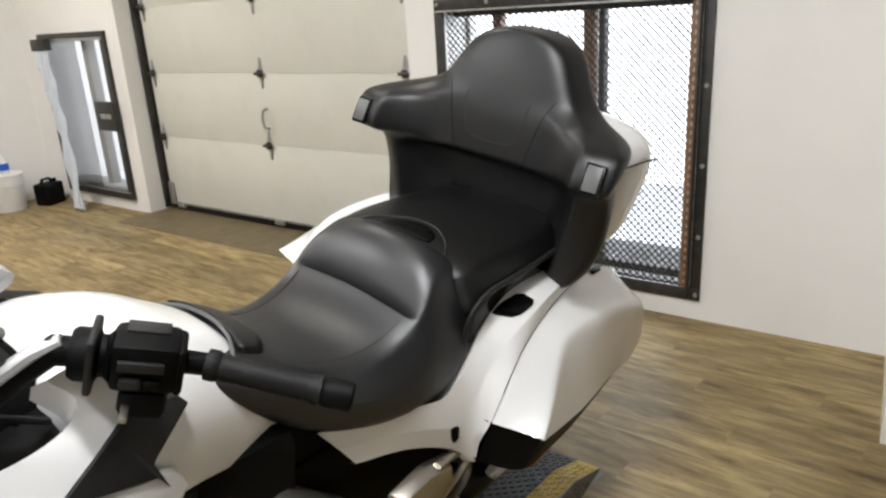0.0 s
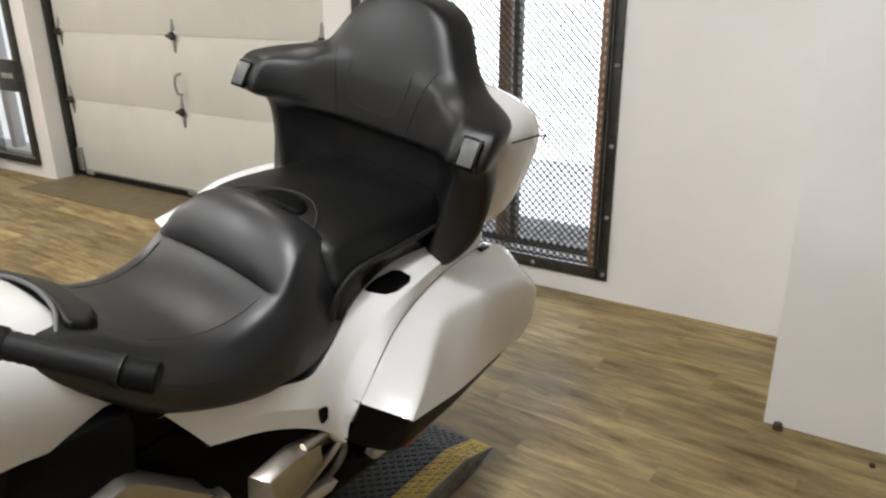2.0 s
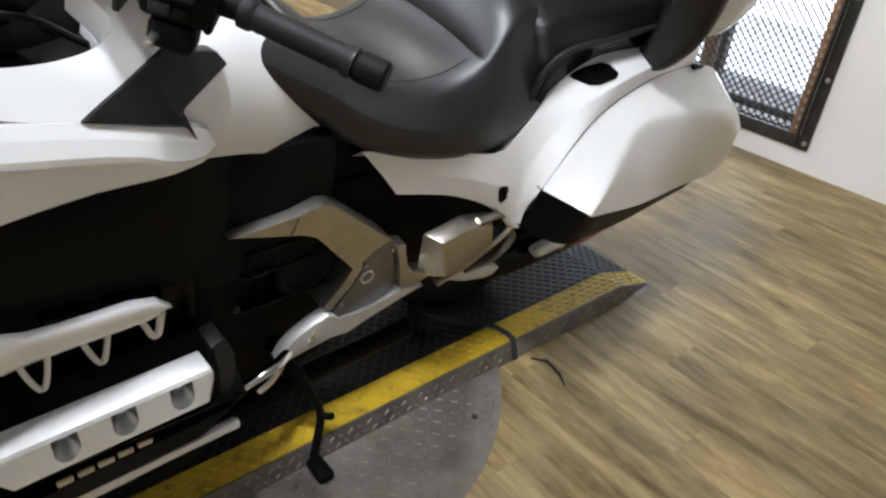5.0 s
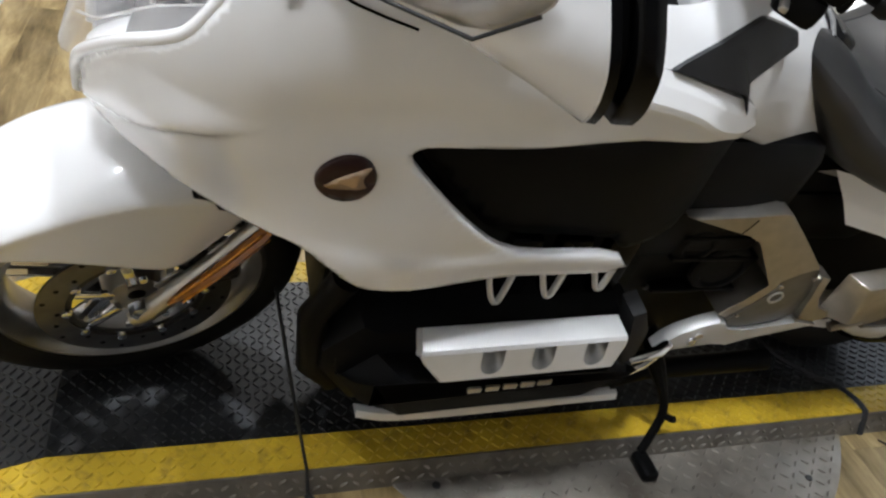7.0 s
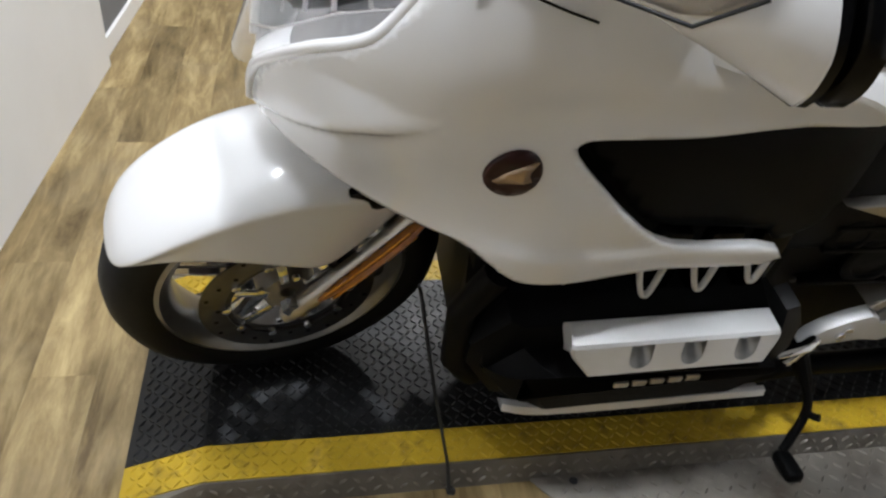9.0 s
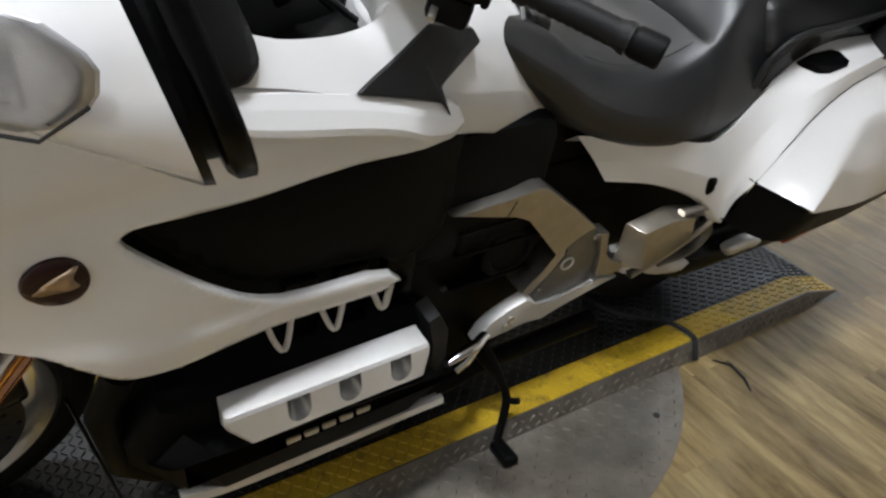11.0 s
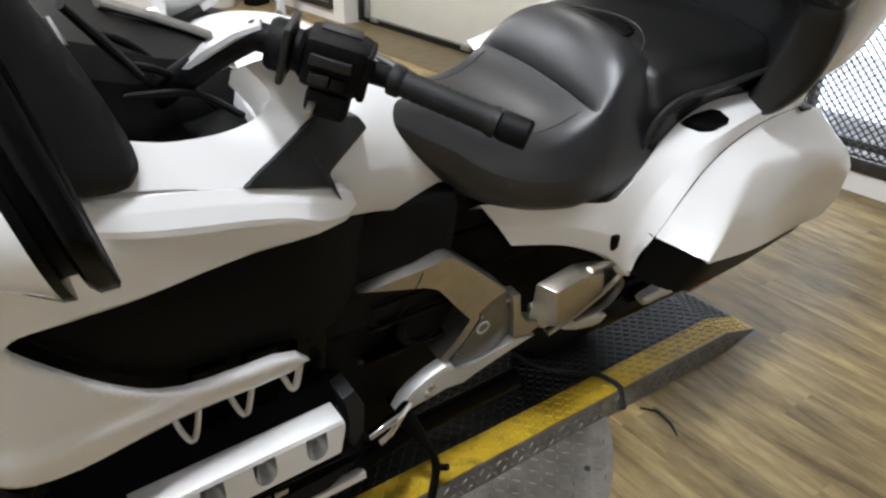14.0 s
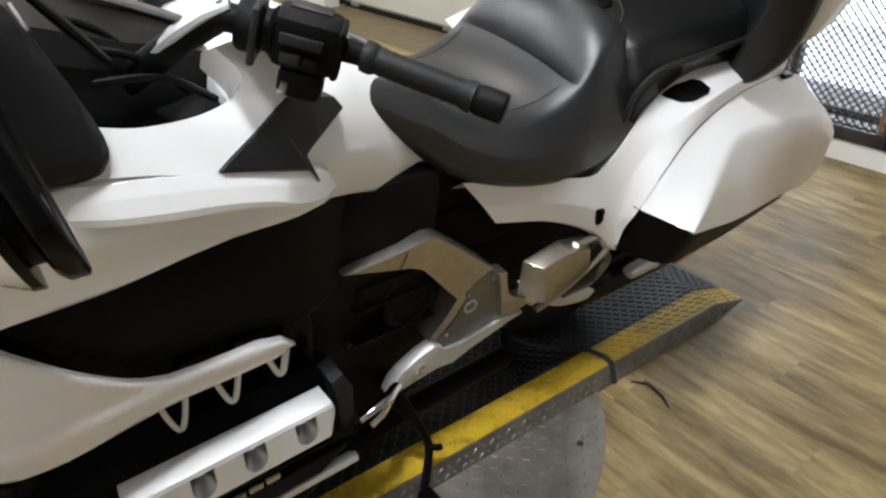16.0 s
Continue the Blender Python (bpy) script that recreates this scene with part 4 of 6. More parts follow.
# nose and headlights
nose = loft([[(x, -w, z0), (x, -w * .95, (z0 + z1) / 2), (x, -w * .5, z1), (x, w * .5, z1), (x, w * .95, (z0 + z1) / 2), (x, w, z0)] for x, w, z0, z1 in ((-.158, .05, .735, .76), (-.13, .10, .70, .775), (-.05, .18, .68, .79), (.05, .23, .68, .80))])
subdivide(part("nose_cowl", nose, PEARL, bike, "white nose cowl"), 1)

def lamp_face(back):
    return lambda a, b, h: (-.188 + 1.85 * a * a + .35 * (b - .78) + back - h, a, b)


LENS_B = [.775, .785, .80, .835, .87, .905, .93, .955, .98, 1.0, 1.025, 1.05, 1.075, 1.10]
LENS_W = [.02, .055, .085, .14, .178, .21, .24, .27, .29, .305, .31, .305, .25, .16]


def lens_grid(back, thick, grow=1.0):
    own, layers = bmesh.new(), []
    for h in (thick, 0.0):
        layers.append([[own.verts.new(lamp_face(back)(grow * w * (2 * n / 24 - 1), b, h)) for n in range(25)] for b, w in zip(LENS_B, LENS_W)])
    for g in layers:
        for p, q in zip(g, g[1:]):
            for n in range(24):
                own.faces.new((p[n], p[n + 1], q[n + 1], q[n]))
    f, r = layers
    ring = lambda g: g[0] + [x[-1] for x in g[1:]] + g[-1][-2::-1] + [x[0] for x in g[-2:0:-1]]  # noqa: E731
    p, q = ring(f), ring(r)
    for n in range(len(p)):
        own.faces.new((p[n], p[(n + 1) % len(p)], q[(n + 1) % len(p)], q[n]))
    return own


part("headlight", lens_grid(.012, .003), CLEAR, bike, "clear headlight cover", angle=60)
part("headlight_bezel", lens_grid(.095, .006, .97), LAMPIN, bike, "pale grey lamp surround", angle=60)
for s in (1, -1):
    refl = [(.05, .86), (.12, .90), (.20, .965), (.27, 1.0), (.25, 1.03), (.15, 1.0), (.06, .95)]
    part("headlight_reflector", shell([(s * a, b) for a, b in refl], lamp_face(.055), 0.02, 0.03, 0.02, 0.01, 1), DARKMET, bike, "chromed headlight reflector")
    for k in range(5):
        p0, p1 = Vector((s * (.06 + .042 * k), .885 + .026 * k)), Vector((s * (.075 + .042 * k), .965 + .017 * k))
        f0 = lamp_face(.028)
        part("lamp_rib", tube([f0(p0.x, p0.y, 0), f0(p1.x, p1.y, 0)], .008, 8), CHROME if k % 2 else GLOSSBLK, bike)
        for u0, v0, u1, v1 in ((.050, .872, .098, .962), (.098, .882, .060, .968)):
            q0, q1 = (s * (u0 + .040 * k), v0 + .024 * k), (s * (u1 + .040 * k), v1 + .017 * k)
            part("lamp_web", tube([f0(*q0, 0), f0(*q1, 0)], .0032, 6), PEARL, bike, "white web inside the headlight")
    f0 = lamp_face(.02)
    part("light_guide", tube([f0(s * q, z, 0) for q, z in ((.04, .83), (.11, .865), (.19, .935), (.26, .985), (.295, 1.03))], .0022, 8), CHROME, bike, "bright light guide strip")

# mirrors with turn lamps
def mirror_ring(x, yi, yo, zb, ze, zt, k=1.0):
    yc, zc = (yi + yo) / 2, (zb + zt) / 2
    def lean(z):
        return .42 * max(0.0, z - ze)
    pts = [(yi, zb + .035), ((yi + yo) / 2, zb + .012), (yo + .035, zb), (yo + .010, (zb + ze) / 2 - .004), (yo, ze), (yo + .004 + lean((ze + zt) / 2), (ze + zt) / 2), (yo + .03 + lean(zt - .02), zt - .02), (yo + .08 + lean(zt), zt), (yi + .02, zt - .01), (yi + .015, zc)]
    out = []
    for y, z in chaikin(pts, 2, keep=(4,)):
        y, z = yc + k * (y - yc), zc + k * (z - zc)
        out.append((x - .25 * (z - 1.08) * min(1.0, (x - .1) / .19), y, z))
    return out


RINGS = [(.10, -.31, -.375, 1.125, 1.15, 1.19), (.13, -.29, -.425, 1.105, 1.14, 1.225), (.165, -.28, -.465, 1.095, 1.132, 1.245), (.20, -.275, -.495, 1.082, 1.127, 1.26), (.25, -.27, -.520, 1.062, 1.123, 1.268), (.288, -.27, -.535, 1.040, 1.12, 1.272)]
mh = both("mirror_housing", loft([mirror_ring(*r) for r in RINGS]), PEARL, bike, "white mirror housing", angle=50)
EDGE = (-.27, -.535, 1.040, 1.12, 1.272)


def mirror_bits():
    lip = loft([mirror_ring(.2865, *EDGE, k=.995), mirror_ring(.297, *EDGE, k=1.004), mirror_ring(.2975, *EDGE, k=.93)], caps=True)
    plug = loft([mirror_ring(.288, *EDGE, k=.86), mirror_ring(.318, *EDGE, k=.86)])
    dish = loft([mirror_ring(.310, *EDGE, k=.95), mirror_ring(.316, *EDGE, k=1.0), mirror_ring(.332, *EDGE, k=1.0), mirror_ring(.335, *EDGE, k=.97), mirror_ring(.330, *EDGE, k=.93)])
    pane = loft([mirror_ring(.3302, *EDGE, k=.925), mirror_ring(.3312, *EDGE, k=.925)])
    return (("mirror_lip", lip, GLOSSBLK), ("mirror_joint", plug, PLASTIC), ("mirror_rim", dish, GLOSSBLK), ("mirror_glass", pane, MIRROR))


for name, own, material in mirror_bits():
    twin = mirrored(own)
    part(name, own, material, mh[0], angle=50)
    part(name, twin, material, mh[1], angle=50)
both("mirror_stay", loft([[(.22, -.22, 1.09), (.30, -.22, 1.09), (.30, -.22, 1.13), (.22, -.22, 1.13)], [(.20, -.36, 1.12), (.30, -.36, 1.12), (.30, -.36, 1.17), (.20, -.36, 1.17)]]), SATIN, bike, "black mirror stay")


def lamp_x(y):
    return float(np.interp(-y, [.30, .375, .425, .44, .48, .50, .52], [.085, .098, .125, .135, .200, .234, .262]))


turn = [(-.497, 1.139), (-.479, 1.108), (-.44, 1.111), (-.38, 1.135), (-.34, 1.15), (-.335, 1.18), (-.42, 1.20), (-.48, 1.20), (-.500, 1.17)]
for dx, name, material, label in ((-.010, "turn_lamp", CLEAR, "clear turn lamp in the mirror housing"), (-.002, "turn_lamp_reflector", LAMPIN, "chromed lamp reflector")):
    own = shell(turn, lambda a, b, h: (lamp_x(a) + dx - h, a - .014, b + .006), 0.005, 0.012, 0.012, 0.003, 1)
    twin = mirrored(own)
    part(name, own, material, mh[0], label)
    part(name, twin, material, mh[1], label)
# the frame round the lamp stands a little proud
own = tube([(lamp_x(a) - .012, a - .015, b + .006) for a, b in ((-.34, 1.146), (-.38, 1.131), (-.44, 1.108), (-.479, 1.104), (-.500, 1.138))], .0018, 8)
twin = mirrored(own)
part("lamp_frame", own, SATIN, mh[0])
part("lamp_frame", twin, SATIN, mh[1])

# small chrome beads added to stand in for glints in the turn lamp
rnd = random.Random(9)
for k in range(9):
    y, z = -.375 - .013 * k, 1.140 - .003 * k + .020 * rnd.random()
    own = bmesh.new()
    bmesh.ops.create_icosphere(own, subdivisions=1, radius=.0035 + .002 * rnd.random(), matrix=pose(lamp_x(y) - .003, y - .012, z + .004))
    twin = mirrored(own)
    part("lamp_glint_bead", own, CHROME, mh[0], smooth=False)
    part("lamp_glint_bead", twin, CHROME, mh[1], smooth=False)
# windscreen and its black inner panel
both("inner_panel", shell([(.25, 1.06), (.31, 1.012), (.405, .992), (.43, 1.02), (.39, 1.13), (.33, 1.25), (.22, 1.25), (.22, 1.15)], on_hull(0.008), 0.012, 0.03, 0.02, 0.02, 2), PANELBLK, bike, "black inner fairing panel")
screen = shell([(-.24, 1.12), (.24, 1.12), (.25, 1.25), (.20, 1.42), (-.20, 1.42), (-.25, 1.25)], lambda a, b, h: (.06 + .55 * (b - 1.12) + 1.3 * a * a - h, a, b), 0.002, 0.02, 0.04, 0.002, 2)
part("windscreen", screen, CLEAR, bike, "clear windscreen")


# handlebar
def steer_bar(sign):
    swing = pose(.45, 0, 0, 0, 0, 25.8 if sign < 0 else 0) @ pose(-.45, 0, 0)

    def at(p):
        return tuple(swing @ Vector((p[0], p[1] * sign, p[2])))
    grip0, grip1, end = Vector((.742, -.30, 1.092)), Vector((.829, -.420, 1.069)), Vector((.855, -.456, 1.063))
    d = (grip1 - grip0).normalized()
    n = 24
    pts, rad = [], []
    for k in range(n + 1):
        pts.append(at(grip0.lerp(grip1, k / n)))
        rad.append(.0185 - .0012 * (k % 2) if 2 < k < n - 1 else .021)
    part("grip", tube(pts, rad, 16), RUBBER, bike, "black ribbed rubber grip")
    part("bar_end", tube([at(grip1), at(grip1 + d * .004), at(grip1 + d * .009), at(end - d * .003), at(end)], [.016, .0185, .0205, .0205, .017], 16), PLASTIC, bike, "black bar end weight")
    part("grip_collar", tube([at(grip1 - d * .002), at(grip1 + d * .0012)], .0210, 16), DARKMET, bike, "dark metal collar")
    bar = part("handlebar", tube([at(p) for p in ((.742, -.30, 1.092), (.67, -.245, 1.112), (.60, -.195, 1.128), (.560, -.175, 1.103), (.515, -.15, 1.062), (.48, -.11, 1.020))], [.015, .017, .020, .020, .020, .022], 14), PLASTIC, bike, "black handlebar arm")
    part("bar_cap", tube([at(p) for p in ((.608, -.203, 1.143), (.580, -.188, 1.130), (.545, -.170, 1.103), (.512, -.153, 1.070))], [.012, .017, .018, .012], 10, flat=.6), BARCAP, bar, "bare aluminium cap")
    sw0, sw1 = Vector((.615, -.205, 1.122)), Vector((.742, -.30, 1.092))
    ax = (sw1 - sw0).normalized()
    sw = part("switch_housing", tube([at(sw0), at(sw0 + ax * .006), at(sw0 + ax * .03), at(sw0 + ax * .034), at(sw0 + ax * .04), at(sw0 + ax * .046)], [.030, .034, .034, .027, .027, .033], 18), PLASTIC, bike, "black switch housing")
    up = Vector((0, 0, 1))
    side = ax.cross(up).normalized()
    up = side.cross(ax).normalized()
    m = Matrix((( ax.x, side.x, up.x, 0), (ax.y, side.y, up.y, 0), (ax.z, side.z, up.z, 0), (0, 0, 0, 1)))
    m.translation = sw0

    def block(x0, x1, y0, y1, z0, z1, bev, name, material, label=""):
        bm = box(x0, x1, y0, y1, z0, z1, bev, 2, m=m)
        if sign < 0:
            bm = mirrored(bm)
            bmesh.ops.transform(bm, matrix=swing, verts=bm.verts)
        part(name, bm, material, sw, label)
    block(.046, .128, -.033, .033, -.032, .036, .010, "switch_block", PLASTIC)
    block(.060, .118, -.012, .034, -.070, -.030, .010, "switch_lower", PLASTIC)
    block(.020, .030, -.037, .037, -.038, .038, .004, "clamp_ring", SATIN)
    block(.122, .134, -.030, .030, -.034, .032, .006, "flange", PLASTIC)
    block(.056, .110, .033, .040, .004, .018, .002, "rocker_switch", SATIN)
    block(.060, .085, .033, .041, -.020, -.006, .002, "button", SATIN)
    block(.088, .108, .033, .041, -.020, -.006, .002, "button", GLOSSBLK)
    block(.066, .076, .03, .062, -.055, -.047, .002, "lever_switch", ALUB, "small metal paddle")
    block(.060, .112, -.030, -.004, .034, .038, .001, "top_plate", SATIN)


steer_bar(1)
steer_bar(-1)
for s in (1, -1):
    part("bar_clamp", box(.44, .52, s * .07 - .035, s * .07 + .035, .98, 1.02, .012), PLASTIC, bike)
part("fork_bridge", box(.38, .48, -.10, .10, .95, .98, .012), PLASTIC, bike)


# seat
def seat_section(x, wb, zb, w, zs, wt, zte, ztc, dip=0.0):
    pts = [(x, -wb, zb), (x, -w, zb + .35 * (zs - zb)), (x, -w, zs), (x, -(wt + .30 * (w - wt)), zte - .22 * (zte - zs)), (x, -(wt + .005), zte - .005), (x, -(wt - .008), zte + .001),
           (x, -wt * .82, zte + .4 * (ztc - zte) - dip), (x, -wt * .5, zte + .75 * (ztc - zte) - dip), (x, 0, ztc - dip)]
    return pts + [(x, -y, z) for _, y, z in pts[-2::-1]]


rider = [(.812, .10, .925, .150, .955, .12, .966, .966), (.845, .115, .895, .166, .94, .128, .965, .966), (.90, .135, .838, .178, .905, .134, .948, .950), (.955, .148, .785, .184, .878, .136, .926, .930), (1.0, .162, .745, .198, .848, .142, .892, .896), (1.05, .175, .716, .207, .812, .15, .857, .863),
         (1.15, .19, .680, .225, .772, .17, .822, .833), (1.24, .20, .660, .238, .77, .18, .838, .852), (1.285, .20, .654, .242, .782, .186, .864, .880), (1.300, .20, .653, .2425, .785, .188, .876, .894), (1.3065, .20, .652, .243, .786, .188, .881, .899, .006),
         (1.311, .20, .652, .2435, .787, .188, .885, .903, .040), (1.3155, .20, .652, .244, .788, .188, .889, .910, .006), (1.325, .20, .652, .2445, .789, .187, .899, .925), (1.35, .20, .653, .245, .793, .182, .93, .962), (1.38, .20, .660, .246, .797, .170, .955, .990), (1.41, .20, .675, .246, .803, .158, .968, 1.002),
         (1.435, .20, .70, .246, .81, .155, .967, .998), (1.455, .20, .715, .245, .815, .16, .958, .984), (1.475, .195, .74, .242, .82, .165, .942, .965)]
subdivide(part("rider_seat", loft([seat_section(*r) for r in rider]), LEATHER, bike, "black vinyl rider seat with a padded back support"), 2)
seam = [(1.29, -.158, .873), (1.24, -.150, .8475), (1.18, -.140, .835), (1.12, -.130, .839), (1.06, -.120, .859)]
both("seat_seam", tube(run(seam, 20), .0011, 6), STITCH, bike, "stitched seam on the seat")
pill = [(1.42, .19, .83, .232, .87, .18, .93, .955), (1.45, .20, .85, .240, .885, .19, .95, .975), (1.52, .20, .865, .242, .90, .195, .958, .978), (1.62, .20, .87, .242, .905, .20, .955, .970), (1.74, .20, .87, .237, .905, .19, .955, .968), (1.90, .18, .88, .22, .91, .18, .965, .975)]
subdivide(part("passenger_seat", loft([seat_section(*r) for r in pill]), LEATHER2, bike, "black grained passenger seat"), 2)
# strap loop pocket between the seats
loop = [(1.468, -.078), (1.505, -.070), (1.534, -.030), (1.534, .030), (1.505, .070), (1.468, .078), (1.462, 0)]
part("seat_pocket", shell(loop, lambda a, b, h: (a, b, .9765 - .02 * max(0, a - 1.44) - .5 * b * b + h), 0.0008, 0.02, 0.02, 0.03, 2), PLASTIC, bike, "dark recessed seat pocket")
nosetrim = [(.925, -.118), (.965, -.115), (.995, -.09), (1.01, -.04), (1.01, .04), (.995, .09), (.965, .115), (.925, .118), (.942, .06), (.948, 0), (.942, -.06)]
part("seat_nose_trim", shell(nosetrim, lambda a, b, h: (a, b, .957 - .55 * (a - .94) - 1.2 * b * b + h), 0.004, 0.008, 0.015, 0.02, 1), LEATHER2, bike, "stitched seat nose panel")
part("seat_welt", tube(run([(.905, -.125, .944), (.932, -.07, .952), (.942, 0, .955), (.932, .07, .952), (.905, .125, .944)], 24), .004, 8), PADGREY, bike, "grey welt between the tank and the seat")


part("seat_pocket_rim", tube(run([(1.432, -.142, .945), (1.472, -.125, .9695), (1.515, -.085, .9715), (1.548, -.03, .9735), (1.548, .03, .9735), (1.515, .085, .9715), (1.472, .125, .9695), (1.432, .142, .945)], 40), .0022, 8), LEATHER, bike, "stitched rim behind the back support")
# passenger backrest that wraps forward into two arms
def arm_ring(z, xb, c, xt, yi, xf, yo, xo, yq, yr):
    """Half a level slice of the bucket, from the middle of the pad over the ridge of the arm to the middle of its back."""
    mix = lambda a, b, f: a + (b - a) * f  # noqa: E731
    half = [(xb, 0), (xb, .5 * c), (xb - .002, .86 * c), (xb - .008, c + .004), (mix(xb, xt, .42), mix(c, yi, .58)), (mix(xb, xt, .80), mix(c, yi, .88)), (xt + .005, yi - .002), (xt, yi + .008),
            (xf, yo - .010), (xf + .010, yo), (xo, yq), (1.87, yr), (xb + .10, .6 * yr), (xb + .10, 0)]
    return mirror_ring_half(half, z)


def crown_ring(z, xb, w):
    """Half a level slice of the rounded pad above the arms."""
    wide = (0, .3, .52, .67, .78, .86, .90, .94, 1.0, 1.0, .96, .75, .40, 0)
    deep = (0, .001, .003, .006, .011, .019, .028, .045, .074, .090, .100, .106, .108, .11)
    return mirror_ring_half([(xb + d, w * f) for f, d in zip(wide, deep)], z)


def mirror_ring_half(half, z):
    return [(x, -y, z) for x, y in half] + [(x, y, z) for x, y in half[-2:0:-1]]


PAD_X = [(.815, 1.865), (1.03, 1.868), (1.066, 1.862), (1.078, 1.822), (1.086, 1.790), (1.10, 1.777), (1.15, 1.780), (1.203, 1.788), (1.25, 1.800), (1.32, 1.822), (1.39, 1.850), (1.41, 1.862)]
ARMS = [(.815, .15, 1.75, .21, 1.76, .275, 1.80, .27, .25), (.84, .155, 1.735, .225, 1.742, .298, 1.79, .30, .27), (.90, .16, 1.738, .250, 1.765, .326, 1.81, .345, .30), (.98, .17, 1.740, .268, 1.785, .345, 1.82, .352, .315),
        (1.04, .175, 1.738, .279, 1.776, .352, 1.82, .354, .322), (1.066, .177, 1.736, .283, 1.768, .354, 1.815, .353, .325), (1.078, .178, 1.733, .285, 1.760, .355, 1.81, .352, .328), (1.086, .178, 1.730, .286, 1.754, .355, 1.81, .352, .328),
        (1.10, .178, 1.722, .289, 1.738, .358, 1.80, .353, .33), (1.108, .18, 1.688, .296, 1.704, .374, 1.77, .358, .33), (1.116, .18, 1.669, .300, 1.687, .386, 1.75, .366, .33), (1.132, .18, 1.662, .302, 1.682, .392, 1.748, .378, .332),
        (1.165, .18, 1.675, .302, 1.695, .396, 1.768, .388, .335), (1.190, .178, 1.690, .302, 1.708, .394, 1.785, .390, .335), (1.205, .176, 1.708, .300, 1.726, .386, 1.792, .386, .33), (1.217, .174, 1.752, .290, 1.768, .352, 1.802, .360, .315), (1.230, .172, 1.792, .264, 1.802, .304, 1.835, .312, .285)]
CROWN = [(1.250, .240), (1.28, .211), (1.32, .187), (1.36, .162), (1.386, .130), (1.402, .085), (1.409, .04)]


def pad_x(z):
    return float(np.interp(z, [p[0] for p in PAD_X], [p[1] for p in PAD_X]))


own = loft([arm_ring(a[0], pad_x(a[0]), *a[1:]) for a in ARMS] + [crown_ring(z, pad_x(z), w) for z, w in CROWN])
br = subdivide(part("passenger_backrest", own, LEATHER3, bike, "tall black padded passenger backrest wrapping into two arms", angle=80), 2)
bpy.context.view_layer.update()
br_skin = BVHTree.FromObject(br, bpy.context.evaluated_depsgraph_get())


def on_backrest(y, z, off):
    hit = br_skin.ray_cast(Vector((1.2, y, z)), Vector((1, 0, 0)))[0]
    return (hit.x if hit else pad_x(z)) - off, y, z


useam = [(-.094, 1.245), (-.090, 1.20), (-.080, 1.162), (-.062, 1.143), (-.03, 1.137), (.03, 1.137), (.062, 1.143), (.080, 1.162), (.090, 1.20), (.094, 1.245)]
part("stitched_seam", tube([on_backrest(q.y, q.z, .0004) for q in run([(0, a, b) for a, b in useam], 60)], .0013, 6), STITCH, br, "stitched seam of the centre panel")
for s in (1, -1):
    edge = [(.104, 1.092), (.116, 1.13), (.128, 1.18), (.140, 1.225), (.158, 1.265)]
    part("panel_seam", tube([on_backrest(q.y, q.z, -.0003) for q in run([(0, s * a, b) for a, b in edge], 30)], .0012, 6), PLASTIC, br, "dark panel seam")
    out_n = Vector((-.905, s * .05, .42)).normalized()
    flat_t = Vector((0, 0, 1)).cross(out_n).normalized()
    up_t = out_n.cross(flat_t)
    m = Matrix(((flat_t.x, up_t.x, out_n.x, 1.676), (flat_t.y, up_t.y, out_n.y, s * .350), (flat_t.z, up_t.z, out_n.z, 1.157), (0, 0, 0, 1)))
    part("switch_frame", box(-.0235, .0235, -.036, .034, -.008, .0022, .002, 2, m=m), GLOSSBLK, br, "raised frame on the arm")
    part("switch_pad", box(-.0185, .0185, -.0305, .0285, -.005, .0042, .0025, 2, m=m), PADGREY, br, "grey switch pad")

# top box behind the backrest
tb = []
for x, w, z0, z1 in ((1.88, .30, .86, 1.225), (1.93, .328, .84, 1.246), (1.99, .340, .83, 1.246), (2.06, .330, .84, 1.225), (2.12, .295, .86, 1.185), (2.15, .24, .90, 1.12)):
    h = z1 - z0
    half = [(-w * .62, z0), (-w * .86, z0 + .12 * h), (-w, z0 + .62 * h), (-w * .99, z0 + .79 * h), (-w * .90, z0 + .90 * h), (-w * .55, z1 - .02 * h)]
    tb.append([(x, y, z) for y, z in half] + [(x, -y, z) for y, z in half[::-1]])
subdivide(part("top_box", loft(tb), PEARL, bike, "white luggage trunk"), 2)
for s in (1, -1):
    part("top_box_seam", tube([(1.92, s * .322, 1.125), (2.0, s * .343, 1.135), (2.08, s * .332, 1.12), (2.14, s * .30, 1.09)], 0.0022, 6), SATIN, bike)

# tail side cover
upper = [(1.06, -.163, .716), (1.20, -.205, .708), (1.30, -.236, .696), (1.35, -.246, .692), (1.385, -.250, .712), (1.42, -.250, .755), (1.46, -.246, .808), (1.51, -.238, .842), (1.57, -.228, .862), (1.66, -.228, .868), (1.80, -.232, .866), (2.0, -.215, .855)]
middle = [(1.10, -.186, .664), (1.235, -.222, .648), (1.33, -.254, .625), (1.385, -.267, .605), (1.412, -.272, .625), (1.428, -.280, .672), (1.455, -.288, .735), (1.500, -.296, .788), (1.565, -.300, .820), (1.66, -.292, .838), (1.80, -.272, .842), (2.0, -.242, .832)]
lower = [(1.138, -.196, .612), (1.26, -.225, .592), (1.355, -.258, .560), (1.41, -.275, .520), (1.44, -.290, .482), (1.428, -.305, .56), (1.424, -.330, .630), (1.465, -.334, .713), (1.531, -.322, .768), (1.65, -.298, .797), (1.80, -.271, .805), (1.99, -.246, .795)]
part("tail_cover", sheet([upper, middle, lower], 46, ((0, .03, -.03), (0, .02, -.012))), PEARL, bike, "white tail side cover", angle=50)
far_low = [(x + .06 * step(x - 1.42, .01), y - .05 * step(x - 1.40, .01), z + .07 * step(x - 1.40, .01)) for x, y, z in lower]
